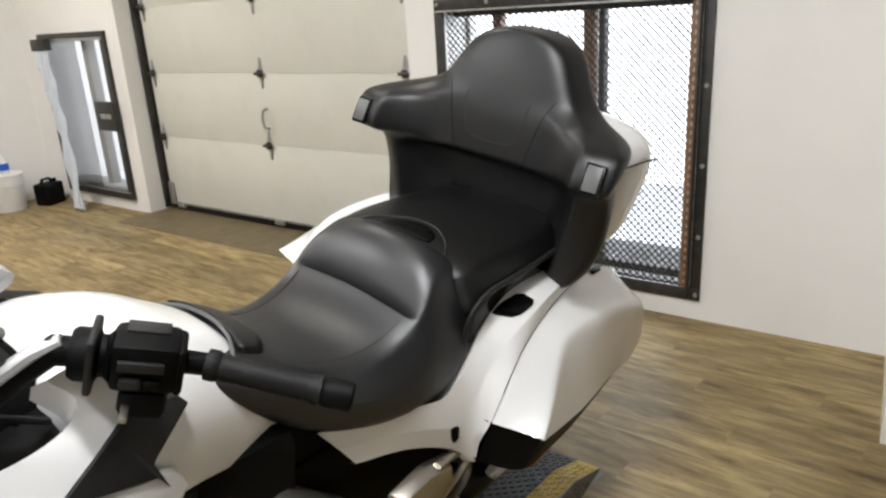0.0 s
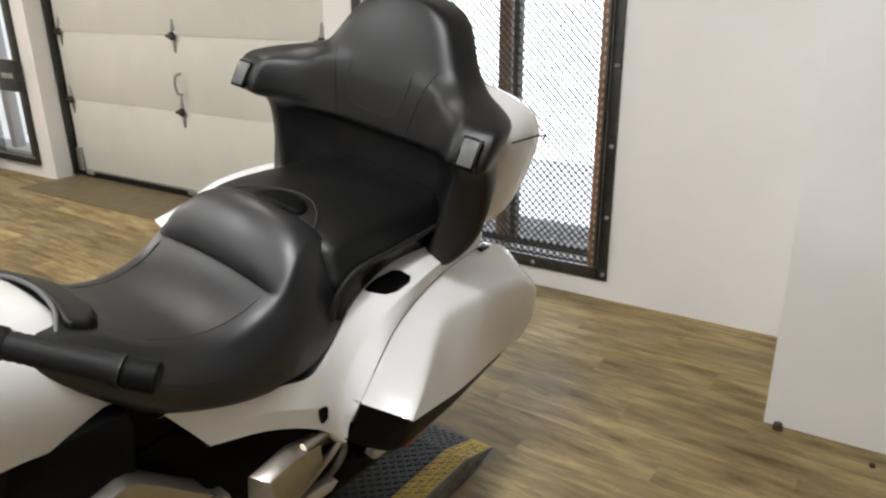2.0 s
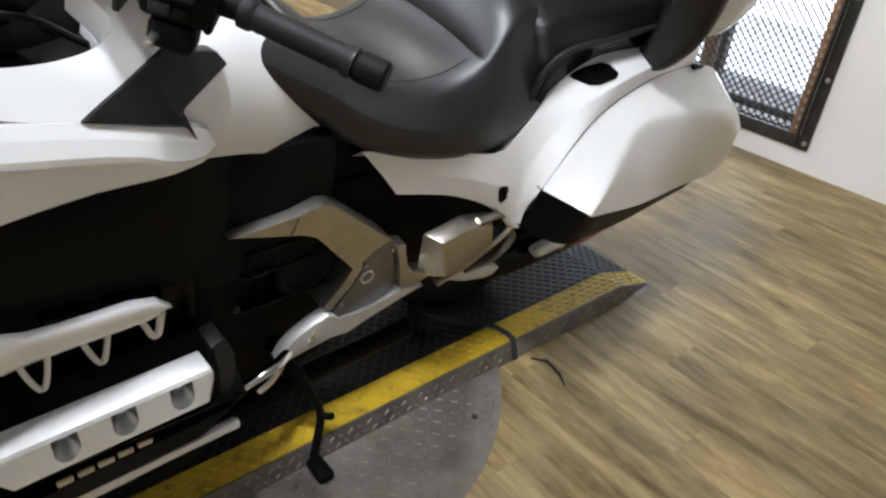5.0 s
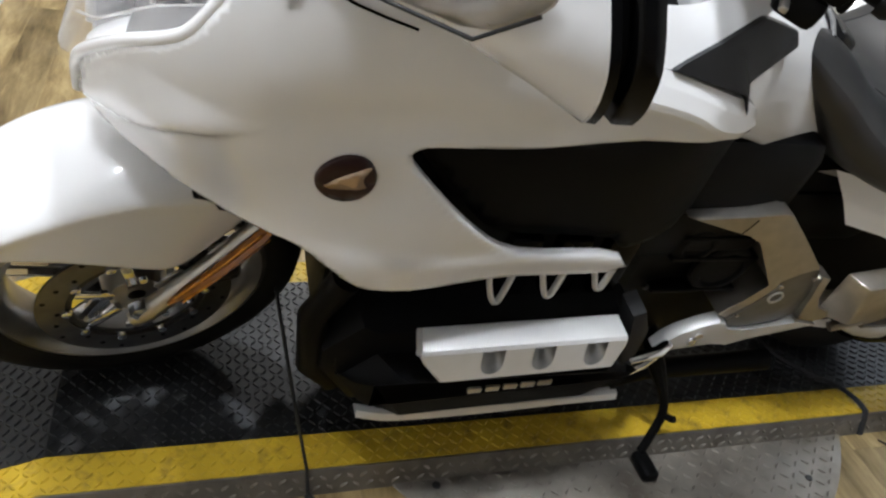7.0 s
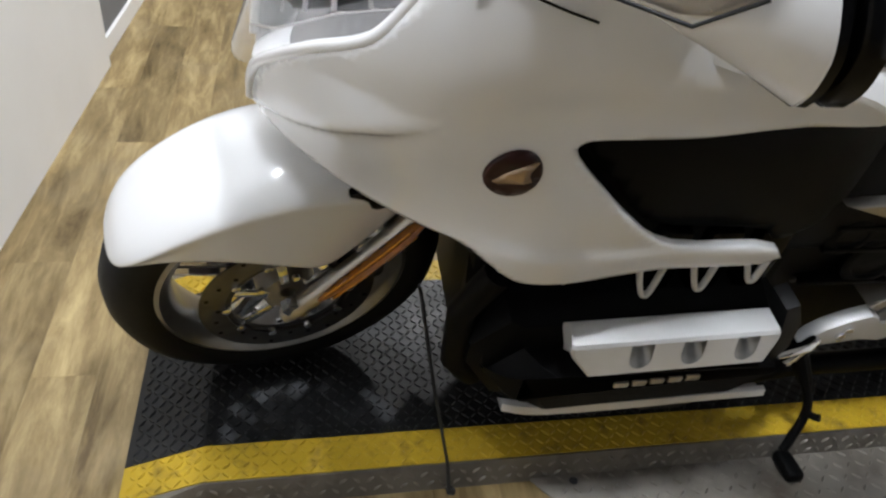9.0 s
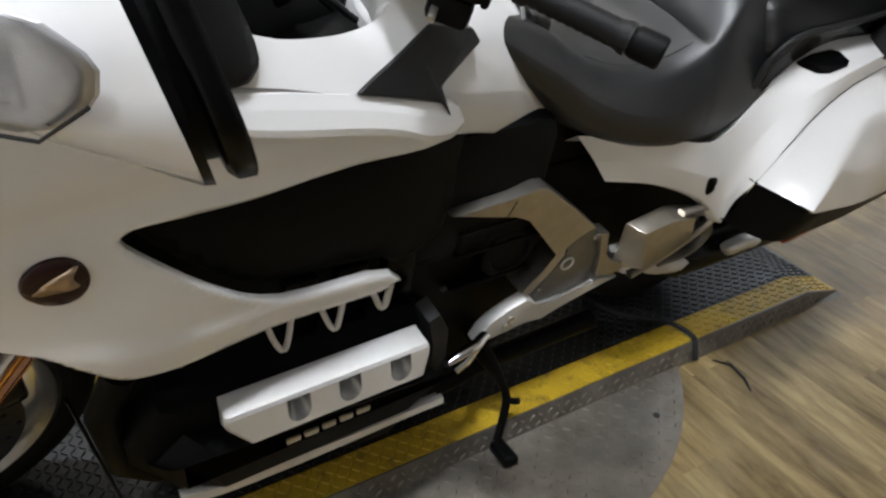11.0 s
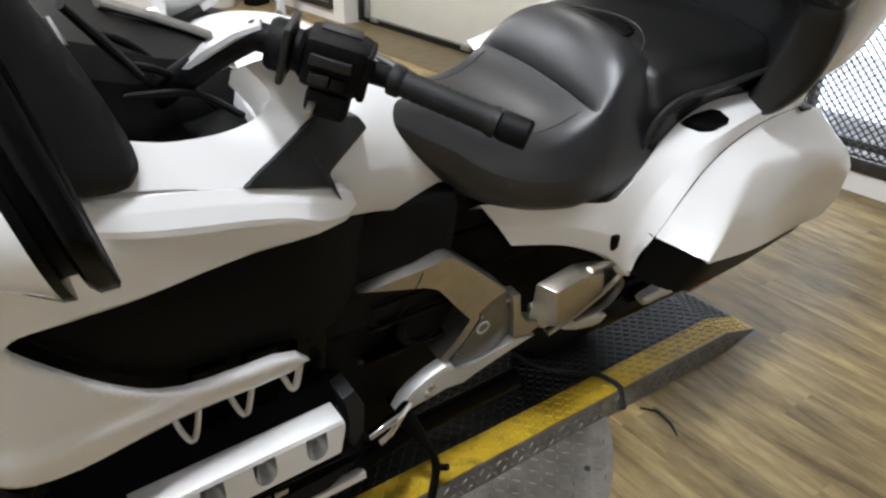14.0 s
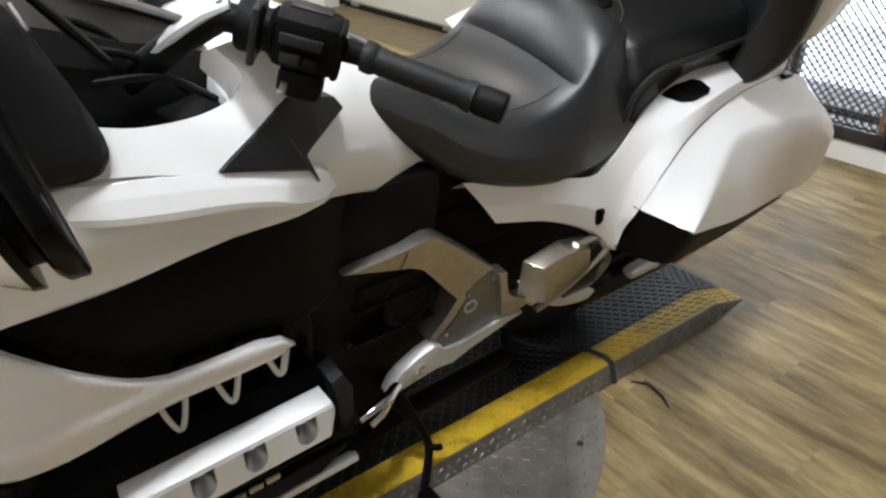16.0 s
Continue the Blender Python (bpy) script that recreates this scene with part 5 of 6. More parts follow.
far_mid = [(x, y - .04 * step(x - 1.40, .01), z + .04 * step(x - 1.40, .01)) for x, y, z in middle]
part("tail_cover", mirrored(sheet([upper, far_mid, far_low], 46, ((0, .03, -.03), (0, .02, -.012)))), PEARL, bike, "white tail side cover", angle=50)
both("cover_seam", tube(run(lower[6:], 24), .0011, 6), SATIN, bike, "dark seam along the saddlebag")
hole = [(1.366, .610), (1.392, .608), (1.398, .570), (1.378, .563), (1.370, .582)]
both("cover_recess", shell(hole, lambda a, b, h: (a, -(.262 + .10 * (a - 1.36) + .02 * (.60 - b) + .004 + h), b), 0.002, 0.006, 0.012, 0.02, 1), GLOSSBLK, bike, "black oval recess")
def on_tail(a, b, h):
    """The shoulder of the tail cover: a runs along it, b from its inner edge to its crease."""
    p, q = ([float(np.interp(a, [k[0] for k in row], [k[i] for k in row])) for i in (1, 2)] for row in (upper[5:], middle[5:]))
    return a, p[0] + (q[0] - p[0]) * b - .35 * h, p[1] + (q[1] - p[1]) * b + .94 * h


slot = [(1.508, .04), (1.532, .08), (1.617, .26), (1.633, .84), (1.556, .76)]
both("grab_recess", plate([(a, .06 * b) for a, b in chaikin(slot, 1)], lambda a, b, h: on_tail(a, b / .06, h + .0065), .010, .0008), GLOSSBLK, bike, "black hand-hold recess")
side_top = [(1.418, -.236, .80), (1.428, -.242, .865), (1.482, -.246, .905), (1.60, -.246, .912), (1.70, -.245, .918), (1.79, -.24, .92)]
side_low = [(1.428, -.242, .762), (1.462, -.242, .815), (1.520, -.240, .850), (1.60, -.233, .868), (1.70, -.232, .872), (1.79, -.232, .87)]
both("seat_side_cover", sheet([side_top, side_low], 30), GLOSSBLK, bike, "black side cover under the passenger seat", angle=50)
both("grab_rail", tube(run(side_top, 24), .007, 10), SATIN, bike, "black passenger grab rail")

# saddlebag


def bag_lid(n=30):
    seam = run([(1.424, -.333, .632), (1.467, -.335, .712), (1.533, -.322, .765), (1.65, -.298, .793), (1.80, -.27, .801), (1.98, -.245, .79), (2.10, -.238, .765), (2.19, -.235, .715)], n)
    ridge = run([(1.450, -.452, .640), (1.50, -.432, .668), (1.58, -.396, .715), (1.672, -.360, .752), (1.78, -.352, .745), (1.95, -.352, .728), (2.08, -.352, .700), (2.16, -.346, .672), (2.225, -.338, .620)], n)
    low = run([(1.456, -.452, .634), (1.56, -.437, .603), (1.70, -.416, .562), (1.83, -.395, .535), (1.95, -.373, .510), (2.08, -.352, .482), (2.17, -.345, .472), (2.235, -.340, .510)], n)
    secs = []
    for i, (s, r, w) in enumerate(zip(seam, ridge, low)):
        tuck = min(1.0, i / 4)
        sec = [s + tuck * Vector((0, .03, -.006)), s + tuck * Vector((0, .004, -.001)), s.lerp(r, .02) + tuck * Vector((0, 0, .003))]
        sec += [s.lerp(r, f) for f in (.12, .3, .5, .68, .80)]
        k0, k1 = s.lerp(r, .86), r.lerp(w, .14)
        sec += [k0.lerp(r, f).lerp(r.lerp(k1, f), f) for f in (.1, .3, .5, .7, .9)]
        sec += [r.lerp(w, f) for f in (.24, .45, .7, .93)]
        sec += [w, w + Vector((0, .006, -.004)), w + Vector((0, .05, -.004))]
        secs.append(sec)
    own = bmesh.new()
    rows = [[own.verts.new(q) for q in sec] for sec in secs]
    for a, b in zip(rows, rows[1:]):
        for i in range(len(a) - 1):
            own.faces.new((a[i], b[i], b[i + 1], a[i + 1]))
    own.faces.new(rows[0])
    own.faces.new(rows[-1][::-1])
    return own


lid = bag_lid()
far_lid = mirrored(lid)
bmesh.ops.translate(far_lid, vec=(.066, .056, .092), verts=far_lid.verts)
part("saddlebag_lid", lid, PEARL, bike, "white saddlebag", angle=50)
part("saddlebag_lid", far_lid, PEARL, bike, "white saddlebag", angle=50)
base_top = [(1.424, -.331, .628), (1.440, -.395, .634), (1.460, -.448, .630), (1.56, -.436, .600), (1.70, -.415, .559), (1.83, -.394, .532), (1.95, -.372, .507), (2.08, -.344, .475), (2.20, -.300, .452)]
base_low = [(1.434, -.300, .500), (1.452, -.360, .503), (1.480, -.408, .515), (1.57, -.412, .520), (1.70, -.400, .505), (1.83, -.382, .492), (1.95, -.362, .475), (2.08, -.335, .448), (2.19, -.292, .430)]
both("saddlebag_base", sheet([base_top, base_low], 40, ((0, .02, .002), (0, .12, .01))), PLASTIC, bike, "black saddlebag base", angle=40)
both("side_reflector", shell([(1.50, .520), (1.60, .514), (1.72, .497), (1.715, .474), (1.60, .490), (1.505, .497)], lambda a, b, h: (a, -(.412 - .09 * (a - 1.5) - .25 * max(0, .52 - b) + h), b), 0.004, 0.006, 0.03, 0.03, 1), REDREF, bike, "red side reflector")
both("bag_latch", box(1.98, 2.02, -.262, -.240, .786, .796, .003), SATIN, bike, "small dark catch")

# engine
part("crankcase", loft([[(x, -w, z0), (x, -w * .9, z1), (x, w * .9, z1), (x, w, z0)] for x, w, z0, z1 in ((.20, .15, .20, .55), (.35, .20, .12, .62), (.75, .20, .12, .65), (.95, .17, .16, .62), (1.15, .15, .22, .6))]), PLASTIC, bike, "black engine crankcase", smooth=False)
part("engine_top", box(.15, 1.0, -.2, .2, .50, .80, .05), PLASTIC, bike, "black inner frame")
for k in range(3):
    both("cooling_fin", box(.46 + .09 * k, .52 + .09 * k, -.225, -.19, .46, .60, .01), GLOSSBLK, bike)
head = []
for y, x0, x1, z0, z1 in ((-.10, .20, .74, .20, .49), (-.22, .17, .765, .215, .465), (-.265, .18, .765, .235, .445), (-.275, .20, .76, .245, .440), (-.285, .205, .76, .25, .398), (-.315, .225, .75, .265, .396), (-.33, .235, .745, .28, .395), (-.346, .25, .725, .30, .398)):
    ring = [(x0 + .06, y, z0), (x1 - .08, y, z0 + .02), (x1, y, z0 + .09), (x1 - .02, y, z1 - .03), (x1 - .06, y, z1), (x0 + .06, y, z1), (x0, y, z1 - .06), (x0, y, z0 + .10)]
    head.append(ring)
both("cylinder_head", loft(head), PLASTIC, bike, "black cylinder head casing", angle=25)
# silver head cover: sloped upper facet and upright face with three notches
NOTCHES = (.439, .528, .622)


def head_cover():
    wide = .0195
    cols = [0.0, .012] + [nx + wide * f for nx in NOTCHES for f in (-1, -.95, -.8, -.4, 0, .4, .8, .95, 1)] + [1.0 - .012, 1.0]
    rows = (0, .004, .014, .0165, .021, .028, .038, .052, .066, .0735, .0745, .084, .121, .125)
    own = bmesh.new()
    grid = []
    for q in rows:
        left, right = float(np.interp(q, [0, .06, .125], [.356, .318, .326])), float(np.interp(q, [0, .06, .125], [.666, .681, .672]))
        line = []
        for n, f in enumerate(cols):
            a = left if n == 0 else left + .006 if n == 1 else right if n == len(cols) - 1 else right - .006 if n == len(cols) - 2 else f
            if q < .08:
                y, z = .352 - .018 * q / .078, .401 + .059 * q / .078
            else:
                g = (q - .08) / .045
                y, z = .333 - .040 * g, .4615 + .008 * g
            for nx in NOTCHES:
                t = (a - nx) / wide
                if abs(t) <= 1.0001 and .0139 < q < .074:
                    rise = math.sqrt(max(0.0, 1 - ((.040 - min(.040, q)) / .026) ** 2))
                    y -= .030 * min(1.0, (q - .014) / .055) * (1 - abs(t) ** 3)
                    a = nx + t * wide * max(.02, rise)
                    break
            if q in (0, .125) or n in (0, len(cols) - 1):
                y -= .004
            line.append(own.verts.new((a, -y, z + .045 * (a - .33))))
        grid.append(line)
    back = lambda v: own.verts.new(v.co + Vector((0, .022, -.03 if v.co.z > .455 else .01 if v.co.z < .40 else 0)))  # noqa: E731
    ring = grid[0] + [r[-1] for r in grid[1:]] + grid[-1][-2::-1] + [r[0] for r in grid[-2:0:-1]]
    deep = [back(v) for v in ring]
    for a, b in zip(grid, grid[1:]):
        for n in range(len(a) - 1):
            face = own.faces.new((a[n], a[n + 1], b[n + 1], b[n]))
            # notch faces take the darker metal that carries their shade
            if 2 <= n < 29 and (n - 2) % 9 != 8 and 2 <= grid.index(a) < 10:
                face.material_index = 1
    for n in range(len(ring)):
        own.faces.new((ring[n], ring[(n + 1) % len(ring)], deep[(n + 1) % len(ring)], deep[n]))
    return own


hc = both("head_cover", head_cover(), ALU, bike, "silver cylinder head cover", angle=30)
for ob in hc:
    ob.data.materials.append(NOTCHMET)
for nx in NOTCHES:
    for n, sgn in ((0, -1), (1, 1)):
        zz = .4495 + .045 * (nx - .33)
        bo = tube([(nx, sgn * .285, zz), (nx, sgn * .324, zz), (nx, sgn * .328, zz)], [.0065, .0065, .005], 12)
        part("cover_bolt", bo, ALU, hc[n], "rounded bolt boss")
# lettering as plain bars
for k in range(5):
    both("letter_bar", box(.412 + .0315 * k, .4375 + .0315 * k, -.3515, -.340, .3625 + .0025 * k, .3765 + .0025 * k, .002), ALUB, bike, "pale lettering bar")
gus = [(.688, .500), (.712, .508), (.730, .468), (.724, .415), (.704, .388), (.690, .405), (.700, .450)]
both("head_bracket", plate(gus, lambda a, b, h: (a, -(.306 + .25 * (.50 - b) + h), b), 0.05, 0.003), SATIN, bike, "dark bracket beside the head cover", angle=28)
strip_top = [(.238, -.330, .300), (.30, -.340, .296), (.45, -.343, .301), (.60, -.345, .309), (.722, -.347, .316)]
strip_low = [(x, y - .004, z - .013 - .004 * (x < .5)) for x, y, z in strip_top]
both("head_trim", sheet([strip_top, strip_low], 24, ((0, .010, .001), (0, .03, -.004))), ALU, bike, "bright metal trim strip", angle=30)
# V shaped fairing stays
for vx, vz in ((.435, .525), (.522, .537), (.607, .553)):
    both("v_bracket", tube(run([(vx - .027, -.268, .605), (vx - .0165, -.276, vz + .03), (vx - .0065, -.282, vz + .003), (vx - .001, -.283, vz), (vx + .0045, -.282, vz + .003), (vx + .0125, -.276, vz + .03), (vx + .021, -.268, .605)], 30), .006, 8, flat=.8), ALU, bike, "silver V-shaped bracket")
both("front_pipe", tube([(.20, -.25, .55), (.16, -.24, .45), (.17, -.23, .30), (.22, -.2, .2)], .025, 12), PLASTIC, bike, "dark coolant pipe")
both("belly_cover", box(.54, .68, -.285, -.12, .135, .24, .03), PLASTIC, bike, "black lower engine cover")
both("exhaust_header", tube([(.35, -.22, .25), (.45, -.24, .16), (.65, -.22, .12), (.95, -.18, .12), (1.25, -.2, .16)], .026, 12), PLASTIC, bike, "dark exhaust pipe")

# boomerang frame cover, heel plate and foot rests
boom = [(.760, .651), (.885, .661), (.935, .674), (.957, .669), (1.036, .600), (1.112, .532), (1.071, .522), (1.040, .496), (1.050, .474), (1.022, .430), (.986, .380), (.963, .390), (.994, .433), (1.024, .474), (1.028, .486), (.935, .601), (.918, .611), (.897, .616), (.814, .638)]
both("frame_cover", plate(boom, lambda a, b, h: (a, -(.229 + .05 * (a - .9) + h), b), 0.06, 0.004), ALUB, bike, "silver frame cover", angle=28)
both("cover_joint", tube([(.888, -.2335, .660), (.880, -.2335, .640), (.874, -.2325, .624)], .0012, 6), PLASTIC, bike, "fine joint across the frame cover")
heel = [(1.044, .498), (1.073, .519), (1.112, .528), (1.146, .500), (1.150, .455), (1.158, .393), (1.120, .366), (1.040, .352), (1.006, .352), (.990, .378), (1.026, .428), (1.055, .474)]
hp = both("heel_plate", plate(heel, lambda a, b, h: (a, -(.2355 + h), b), 0.03, 0.0025), CASTBAR, bike, "satin metal heel plate")
for o, s in zip(hp, (1, -1)):
    part("heel_emblem", revolve([(.013, 0), (.017, 0), (.017, .003), (.013, .003)], 20, m=pose(1.062, s * -.2365, .448, 90 * s, 0, 0), axis="z"), ALU, o)
    for bx, bz in ((1.12, .500), (1.005, .392), (1.055, .480)):
        part("plate_screw", revolve([(.0005, 0), (.0055, 0), (.0048, .003), (.0005, .0035)], 10, m=pose(bx, s * -.2355, bz, 90 * s, 0, 0), axis="z"), CHROME, o)
toe = [(.860, .292), (.872, .322), (.893, .345), (.935, .368), (.972, .380), (.990, .372), (1.000, .352), (1.045, .350), (1.09, .352), (1.16, .372), (1.23, .352), (1.16, .345), (1.075, .318), (1.03, .296), (.985, .310), (.92, .300), (.888, .287)]
both("step_bracket", plate(toe, lambda a, b, h: (a, -(.244 + h), b), 0.03, 0.004), ALU, bike, "bright step bracket", angle=28)
both("rider_peg", tube([(.88, -.245, .318), (.85, -.262, .318), (.80, -.268, .308), (.755, -.270, .295)], [.012, .013, .011, .009], 12, flat=.7), CHROME, bike, "chromed rider foot rest")
both("shift_linkage", tube([(.86, -.255, .30), (.83, -.265, .275), (.80, -.27, .265)], .009, 8), CHROME, bike, "chromed linkage rod")
for px_, pz in ((.937, .341), (.930, .322)):
    both("pivot_bolt", revolve([(.0005, 0), (.010, 0), (.010, .006), (.006, .008), (.0005, .008)], 12, m=pose(px_, -.2442, pz, 90, 0, 0), axis="z"), CHROME, bike)
both("rubber_mount", box(1.00, 1.30, -.145, -.08, .50, .64, .03), PLASTIC, bike, "black swing arm cover")
cradle = [(1.118, .520), (1.146, .512), (1.158, .448), (1.180, .418), (1.225, .404), (1.245, .388), (1.200, .372), (1.150, .385), (1.142, .455)]
both("board_link", plate(cradle, lambda a, b, h: (a, -(.247 + h), b), 0.035, 0.003), ALUB, bike, "silver cradle of the footboard", angle=28)
face = [(1.222, .511), (1.30, .522), (1.375, .503), (1.392, .440), (1.325, .409), (1.258, .394)]
rear = [(1.200, .512), (1.30, .532), (1.395, .510), (1.405, .440), (1.330, .400), (1.205, .386)]
own = loft([[(x, -.278 + .03 * (x - 1.22), z) for x, z in face], [(x, -.232, z) for x, z in rear]])
bmesh.ops.bevel(own, geom=own.edges[:], offset=.004, segments=2, affect="EDGES", profile=.5)
both("passenger_board", own, ALUB, bike, "silver folded passenger footboard", angle=28)
hoop = run([(1.33, -.262, .525), (1.40, -.262, .520), (1.450, -.258, .492), (1.452, -.255, .455), (1.40, -.252, .415), (1.33, -.250, .375), (1.26, -.248, .352)], 30)
both("board_bracket", tube(hoop, .011, 10, flat=.7), ALUB, bike, "satin metal footboard bracket")
both("bracket_strut", tube(run([(1.452, -.245, .455), (1.50, -.235, .40), (1.46, -.235, .35), (1.36, -.235, .345)], 16), .014, 10, flat=.6), CASTBAR, bike, "cast bracket strut")
# dark castings that show inside the frame cover
for cx_, cz, r in ((.93, .49, .062), (.84, .555, .045)):
    both("clutch_cover", revolve([(.0005, 0), (r, 0), (r, .010), (r - .006, .014), (r - .016, .014), (r - .020, .008), (.0005, .010)], 28, m=pose(cx_, -.188, cz, 90, 0, 0), axis="z"), PLASTIC, bike, "black round engine cover")
for rz in (.43, .52, .575):
    both("casing_rib", box(.80, .99, -.205, -.17, rz, rz + .010, .003), PLASTIC, bike, "black casting rib")
for rx, rz in ((.79, .44), (.86, .60), (.99, .55), (.80, .60)):
    both("casing_bolt", revolve([(.0005, 0), (.007, 0), (.006, .006), (.0005, .007)], 10, m=pose(rx, -.192, rz, 90, 0, 0), axis="z"), DARKMET, bike)


# exhaust
for s in (1, -1):
    sec = []
    for x, r in ((1.45, .04), (1.50, .055), (1.6, .06), (1.90, .06), (1.96, .05)):
        sec.append([(x, s * -.16 + r * 1.1 * math.cos(q), .25 + r * math.sin(q)) for q in [2 * math.pi * k / 18 for k in range(18)]])
    part("muffler", loft(sec), GLOSSBLK, bike, "dark muffler")
    part("muffler_guard", shell([(1.60, .315), (1.69, .325), (1.75, .30), (1.73, .28), (1.63, .275)], lambda a, b, h: (a, s * -(.245 + h), b), 0.01, 0.015, 0.03, 0.02, 1), ALU, bike, "bright muffler guard")

part("inner_frame", box(.95, 1.62, -.13, .13, .30, .80, .04), PLASTIC, bike, "black inner frame cover")
both("footboard_strip", shell([(1.28, .355), (1.40, .335), (1.50, .30), (1.47, .27), (1.36, .30)], lambda a, b, h: (a, -(.235 + h), b), 0.008, 0.012, 0.03, 0.02, 1), ALU, bike, "bright lower bracket")

# side stand
stand = part("side_stand", tube(run([(.89, -.17, .27), (.90, -.22, .235), (.935, -.265, .165), (.948, -.292, .115), (.925, -.322, .062), (.909, -.338, .036)], 16), [.020] * 5 + [.017, .015, .012] + [.010] * 8, 10), PLASTIC, bike, "black side stand, swung down")
foot_top = LEANED.inverted() @ Vector((.907, .150, .022))
own = box(-.019, .019, -.036, .034, -.0155, .012, .010, 3)
bmesh.ops.transform(own, matrix=Matrix.Translation(foot_top) @ Matrix.Rotation(radians(-10.3), 4, "X"), verts=own.verts)
part("stand_foot", own, PLASTIC, stand)
part("stand_tang", tube([(.945, -.295, .115), (.962, -.305, .112), (.968, -.312, .118)], .008, 8), PLASTIC, stand)

# rear wheel
rw = part("rear_wheel", revolve([(.19, -.07), (.205, -.085), (.21, -.08), (.20, -.06), (.20, .06), (.21, .08), (.205, .085), (.19, .07)], 40, m=pose(1.566, 0, .31)), ALUB, bike, "cast alloy rear wheel")
prof = [(.205, -.08), (.24, -.098), (.28, -.095), (.303, -.06), (.311, 0), (.303, .06), (.28, .095), (.24, .098), (.205, .08)]
part("tyre", revolve(prof, 48, m=pose(1.566, 0, .31)), RUBBER, rw, "black rear tyre")
part("swing_arm", box(1.10, 1.60, .10, .17, .24, .36, .03), DARKMET, bike)
part("rear_mudguard", box(1.75, 2.15, -.10, .10, .45, .80, .04), PLASTIC, bike, "black rear mudguard")
part("tail_lamp", box(2.13, 2.17, -.12, .12, .62, .70, .02), REDREF, bike, "red tail lamp")

# front wheel, turned to the left
STEER = Matrix.Rotation(radians(12.9), 4, Vector((math.sin(radians(30)), 0, math.cos(radians(30)))))
AX = pose(-.129, 0, .306) @ STEER


def steered(bm):
    bmesh.ops.transform(bm, matrix=AX, verts=bm.verts)
    lay = bm.verts.layers.float_vector.get("lay")
    if lay:
        for v in bm.verts:
            v[lay] = AX.to_3x3() @ v[lay]
    return bm


fw = part("front_wheel", steered(revolve([(.205, -.045), (.222, -.060), (.231, -.056), (.226, -.044), (.214, -.030), (.214, .030), (.226, .044), (.231, .056), (.222, .060), (.205, .045), (.196, .02), (.196, -.02)], 64)), RIMMET, bike, "cast alloy front wheel")
prof = [(.222, -.052), (.245, -.064), (.272, -.064), (.293, -.052), (.307, -.030), (.313, 0), (.307, .030), (.293, .052), (.272, .064), (.245, .064), (.222, .052)]
part("tyre", steered(revolve(prof, 72)), RUBBER, fw, "black front tyre")
for k in range(5):
    for off in (-.16, .16):
        a = 2 * math.pi * (k + .2) / 5
        p0 = (.05 * math.cos(a + off * 2), .0, .05 * math.sin(a + off * 2))
        p1 = (.205 * math.cos(a + off), .0, .205 * math.sin(a + off))
        part("spoke", steered(tube([p0, p1], [.020, .014], 8)), CHROME, fw)
part("hub", steered(revolve([(.015, -.07), (.045, -.07), (.055, -.04), (.055, .04), (.045, .07), (.015, .07)], 28)), ALUB, fw)
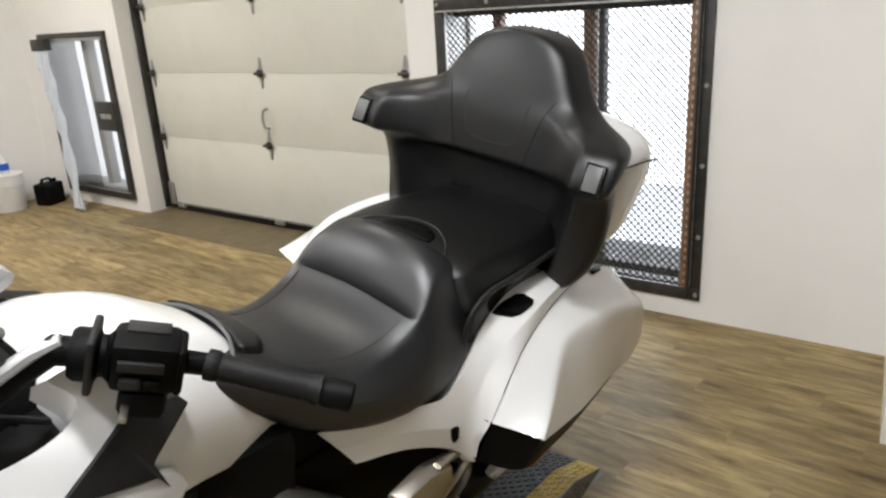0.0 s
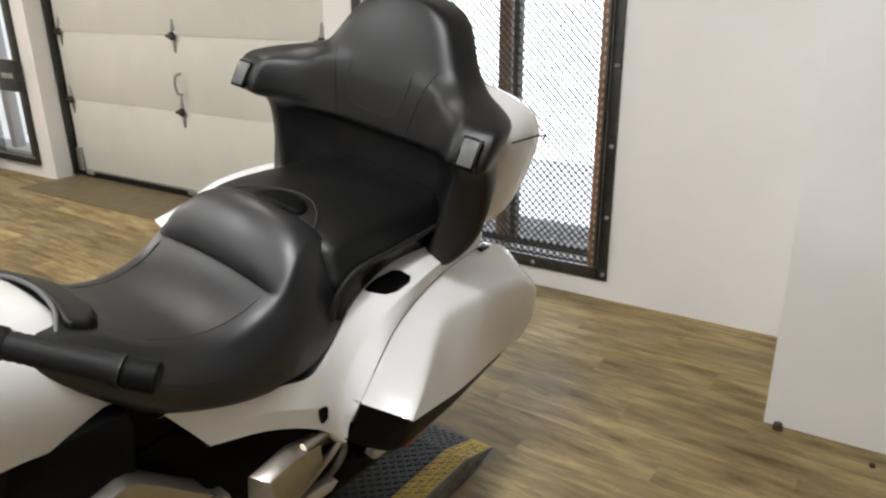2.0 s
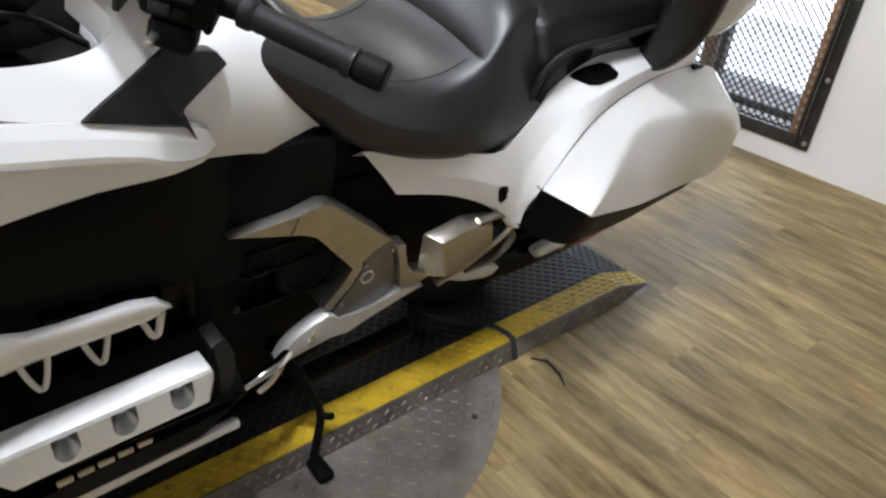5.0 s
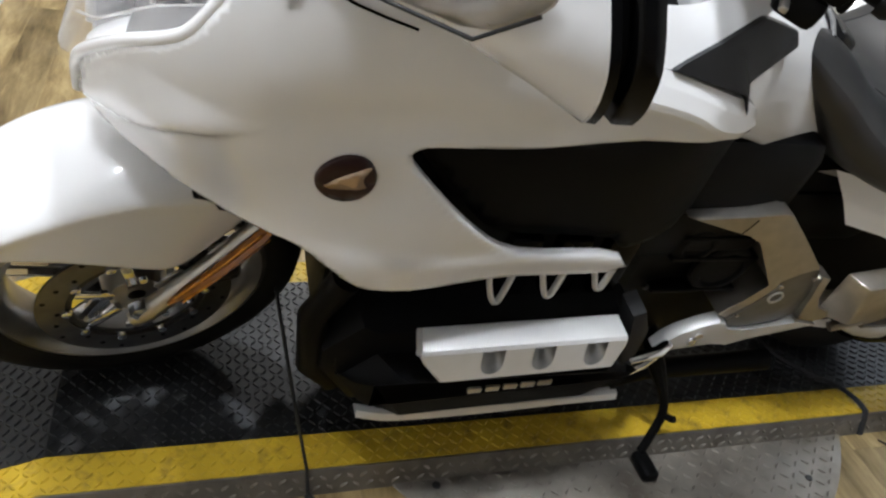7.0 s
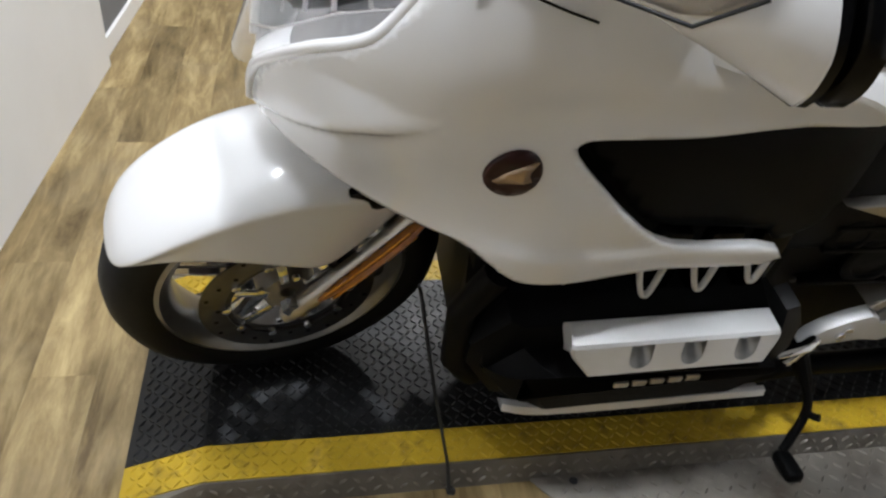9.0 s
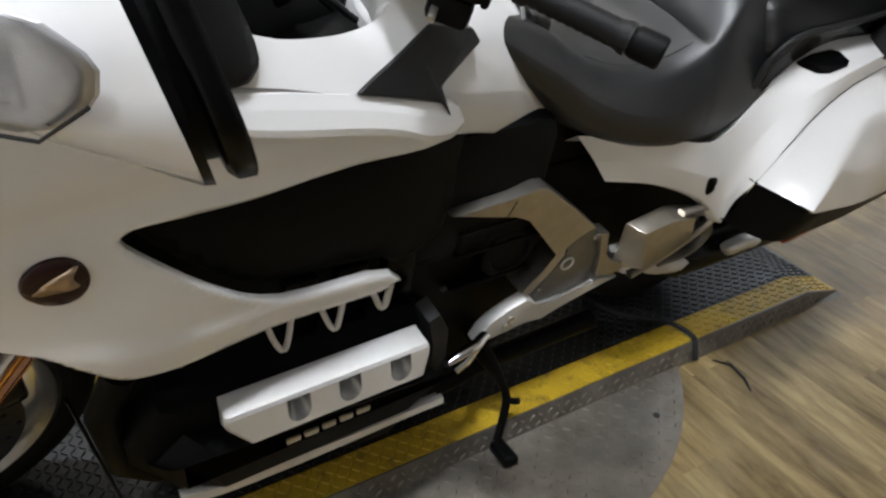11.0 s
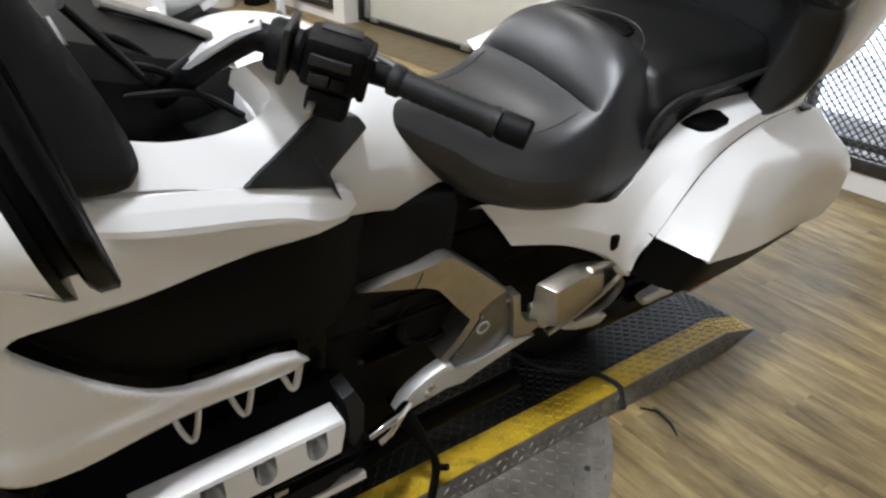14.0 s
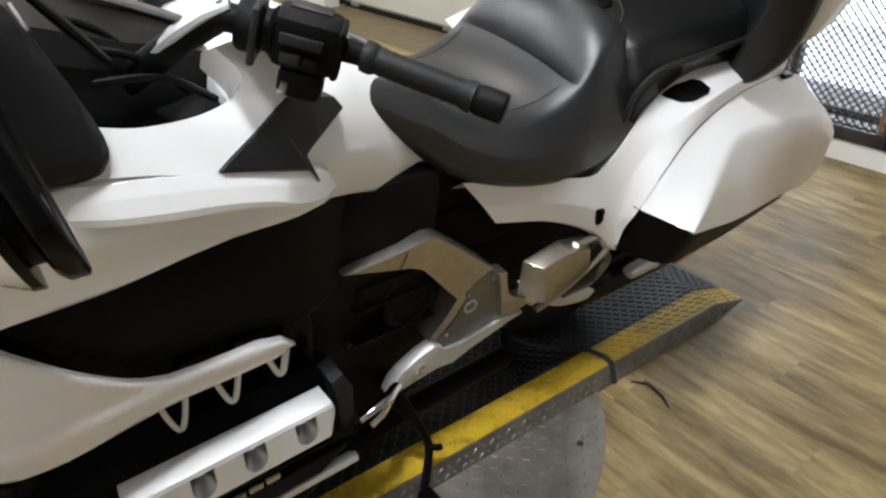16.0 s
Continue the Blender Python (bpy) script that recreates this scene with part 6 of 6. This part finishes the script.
for s in (-1, 1):
    d = part("brake_disc", steered(revolve([(.115, s * .078), (.160, s * .078), (.160, s * .083), (.115, s * .083)], 64)), DISCM, fw, "drilled brake disc")
    car = revolve([(.104, s * .074), (.122, s * .075), (.122, s * .0785), (.104, s * .080)], 40)
    for n in range(6):
        turn = Matrix.Rotation(n * math.pi / 3 + .4, 4, "Y")
        part("carrier_arm", steered(box(.040, .1035, min(s * .072, s * .079), max(s * .072, s * .079), -.009, .009, .002, m=turn)), CHROME, fw)
    part("disc_carrier", steered(car), DARKMET, fw, "dark disc carrier")
    for k in range(24):
        a = 2 * math.pi * k / 24
        r = .127 + .011 * (k % 3)
        hole_bm = revolve([(.0005, s * .0832), (.0044, s * .0832), (.0044, s * .0838), (.0005, s * .0838)], 8, m=pose(r * math.cos(a), 0, r * math.sin(a)))
        part("disc_hole", steered(hole_bm), PLASTIC, d)
    cal = box(.085, .175, s * .055 - .03, s * .055 + .045 * (1 if s > 0 else -1) + .03 * (1 if s < 0 else 0), .02, .10, .015)
    part("caliper", steered(cal), DARKMET, bike, "black brake caliper")
    leg = tube([(-.010, s * .095, -.036), (.012, s * .098, -.012), (.05, s * .10, .028), (.11, s * .10, .092), (.19, s * .10, .178), (.30, s * .09, .30)], [.016, .021, .019, .018, .020, .026], 12)
    part("fork_leg", steered(leg), ALUB, bike, "aluminium fork leg")
    ref = tube([(.044, s * .124, .040), (.072, s * .130, .076), (.137, s * .133, .145), (.192, s * .132, .205), (.214, s * .13, .229)], [.005, .013, .017, .017, .010], 8, flat=.55)
    reflector = part("fork_reflector", steered(ref), AMBER, bike, "dark amber fork reflector")
    # brighter gold stripes put the reflector's lit streaks into colour
    for du, dw, r in ((-.008, .008, .0018), (.007, -.006, .0022)):
        stripe = tube([(.060 + du, s * .134, .058 + dw), (.100 + du, s * .1395, .105 + dw), (.150 + du, s * .1415, .160 + dw), (.196 + du, s * .139, .208 + dw)], r, 6)
        part("reflector_stripe", steered(stripe), GOLD, reflector, "golden lit stripe")
    part("axle_nut", steered(revolve([(0.001, s * .088), (.018, s * .088), (.018, s * .112), (.001, s * .112)], 6)), CHROME, bike)
    for k in range(10):
        a = 2 * math.pi * k / 10
        part("disc_button", steered(revolve([(.0005, s * .080), (.009, s * .080), (.008, s * .088), (.0005, s * .089)], 10, m=pose(.113 * math.cos(a), 0, .113 * math.sin(a)))), CHROME, fw)
    for k in range(6):
        a = .4 + k
        part("disc_bolt", steered(revolve([(.0005, s * .083), (.007, s * .083), (.006, s * .090), (.0005, s * .090)], 8, m=pose(.068 * math.cos(a), 0, .068 * math.sin(a)))), CHROME, fw)

# front mudguard over the wheel
fen = []
for deg, top, low, w in ((151.5, .318, .315, .028), (150.2, .320, .312, .054), (147, .321, .306, .076), (141.5, .325, .296, .093), (133.5, .321, .268, .104), (124, .321, .224, .110), (113, .327, .184, .115), (101, .338, .154, .117), (88, .350, .134, .116), (75, .355, .121, .113), (63, .366, .121, .109), (55, .352, .145, .104), (50.5, .338, .205, .098), (47, .322, .285, .085)):
    a = radians(deg)
    rise = float(np.interp(deg, [47, 63, 79, 90, 98, 109, 123, 141, 152], [.310, .330, .326, .312, .304, .294, .290, .304, .314]))
    rise = min(max(rise, low + .2 * (top - low)), top - .28 * (top - low))
    tall = top - rise
    half = [(-w * .97, min(low, top - .004)), (-w * .955, low + .55 * (rise - low)), (-w * .965, rise - min(.012, .25 * (rise - low))), (-w, rise + min(.004, .1 * tall)), (-w * .93, rise + .36 * tall), (-w * .70, top - .30 * tall), (-w * .36, top - .08 * tall), (0, top)]
    fen.append([(r * math.cos(a), y, r * math.sin(a)) for y, r in half + [(-y, r) for y, r in half[-2::-1]]])
own = bmesh.new()
rings = [[own.verts.new(p) for p in r] for r in fen]
for a, b in zip(rings, rings[1:]):
    for k in range(len(a) - 1):
        own.faces.new((a[k], a[k + 1], b[k + 1], b[k]))
bmesh.ops.transform(own, matrix=AX, verts=own.verts)
fo = part("front_mudguard", own, PEARL, bike, "white front mudguard")
md = fo.modifiers.new("thick", "SOLIDIFY")
md.thickness = 0.004
subdivide(fo, 2)

notch = steered(shell([(.083, .301), (.120, .309), (.160, .300), (.168, .262), (.130, .256), (.118, .284)], lambda a, b, h: (a, -(.112 + h), b), 0.003, 0.008, 0.02, 0.02, 1))
part("mudguard_vent", notch, GLOSSBLK, fo, "black vent at the mudguard's rear")

# tie-down straps
st = thing("tie_down_strap", "black tie-down strap from the front axle to the floor", "strap")
part("webbing", tube([(.115, .33, .40), (.15, .27, .20), (.178, .200, .058), (.181, .178, .012)], .013, 8, flat=.25), STRAPM, st)
part("hook", tube([(.181, .178, .014), (.183, .170, .008), (.19, .172, .004)], .008, 8), DARKMET, st)
st = thing("tie_down_strap", "black tie-down strap across the platform's edge", "strap")
part("webbing", tube(run([(1.40, .53, .085), (1.42, .42, .066), (1.48, .34, .0635), (1.540, .278, .0635), (1.556, .210, .062), (1.553, .192, .035), (1.548, .176, .006)], 22), .010, 8, flat=.3), STRAPM, st)



# ---- floor of separate planks, last ----
def floor():
    f = part("floor", box(-1.4, 4.4, -3.4, 7.0, -0.12, -0.0032), CONCR, smooth=False)
    tagged(f, "worn oak-look plank floor", "floor", kind="structure")
    rnd = random.Random(11)
    w, length = 0.135, 1.02
    shared = {}

    def plank(x, y0, y1, wide):
        key = (round(y1 - y0, 3), round(wide, 3))
        if key not in shared:
            bm = box(-wide / 2 + .00015, wide / 2 - .00015, -(y1 - y0) / 2 + .00015, (y1 - y0) / 2 - .00015, -.003, 0)
            shared[key] = finish("plank", bm, PLANK, smooth=False)
        ob = new("plank", shared[key])
        ob.parent = f
        ob.location = (x, (y0 + y1) / 2, 0)

    x, row = -1.2, 0
    rest = bmesh.new()
    while x < 3.62:
        y = -2.92 - [0, .43, .81, .22, .62][row % 5]
        while y < 6.7:
            if y + length < -1.0:
                box(x + .00015, x + w - .00015, max(y, -3.3) + .00015, y + length - .00015, -.003, 0, bm=rest)
            else:
                plank(x + w / 2, y, y + length, w)
            y += length
        x += w
        row += 1
    plank(-1.3, -3.3, 6.7, .2)
    tagged(part("plank_rest", rest, PLANK, f, smooth=False), kind="stuff")



def floor_bits():
    scrap = part("rubber_scrap", tube([(1.593, .157, .003), (1.621, .121, .004), (1.613, .067, .003), (1.59, .026, .003)], [.003, .005, .005, .002], 8, flat=.5), RUBBER)
    tagged(scrap, "thin curved scrap of black rubber on the floor", "rubber scrap")
    stop = revolve([(.0005, 0), (.017, 0), (.018, .006), (.014, .022), (.0005, .024)], 14, m=pose(2.838, -.56, 0), axis="z")
    tagged(part("door_stop", stop, STOPM), "small brown round stop at the foot of the wall", "door stop")
    stop = revolve([(.0005, 0), (.010, 0), (.008, .010), (.0005, .012)], 12, m=pose(2.785, -.854, 0), axis="z")
    tagged(part("door_stop", stop, STOPM), "small brown round stop at the foot of the wall", "door stop")


floor()
floor_bits()
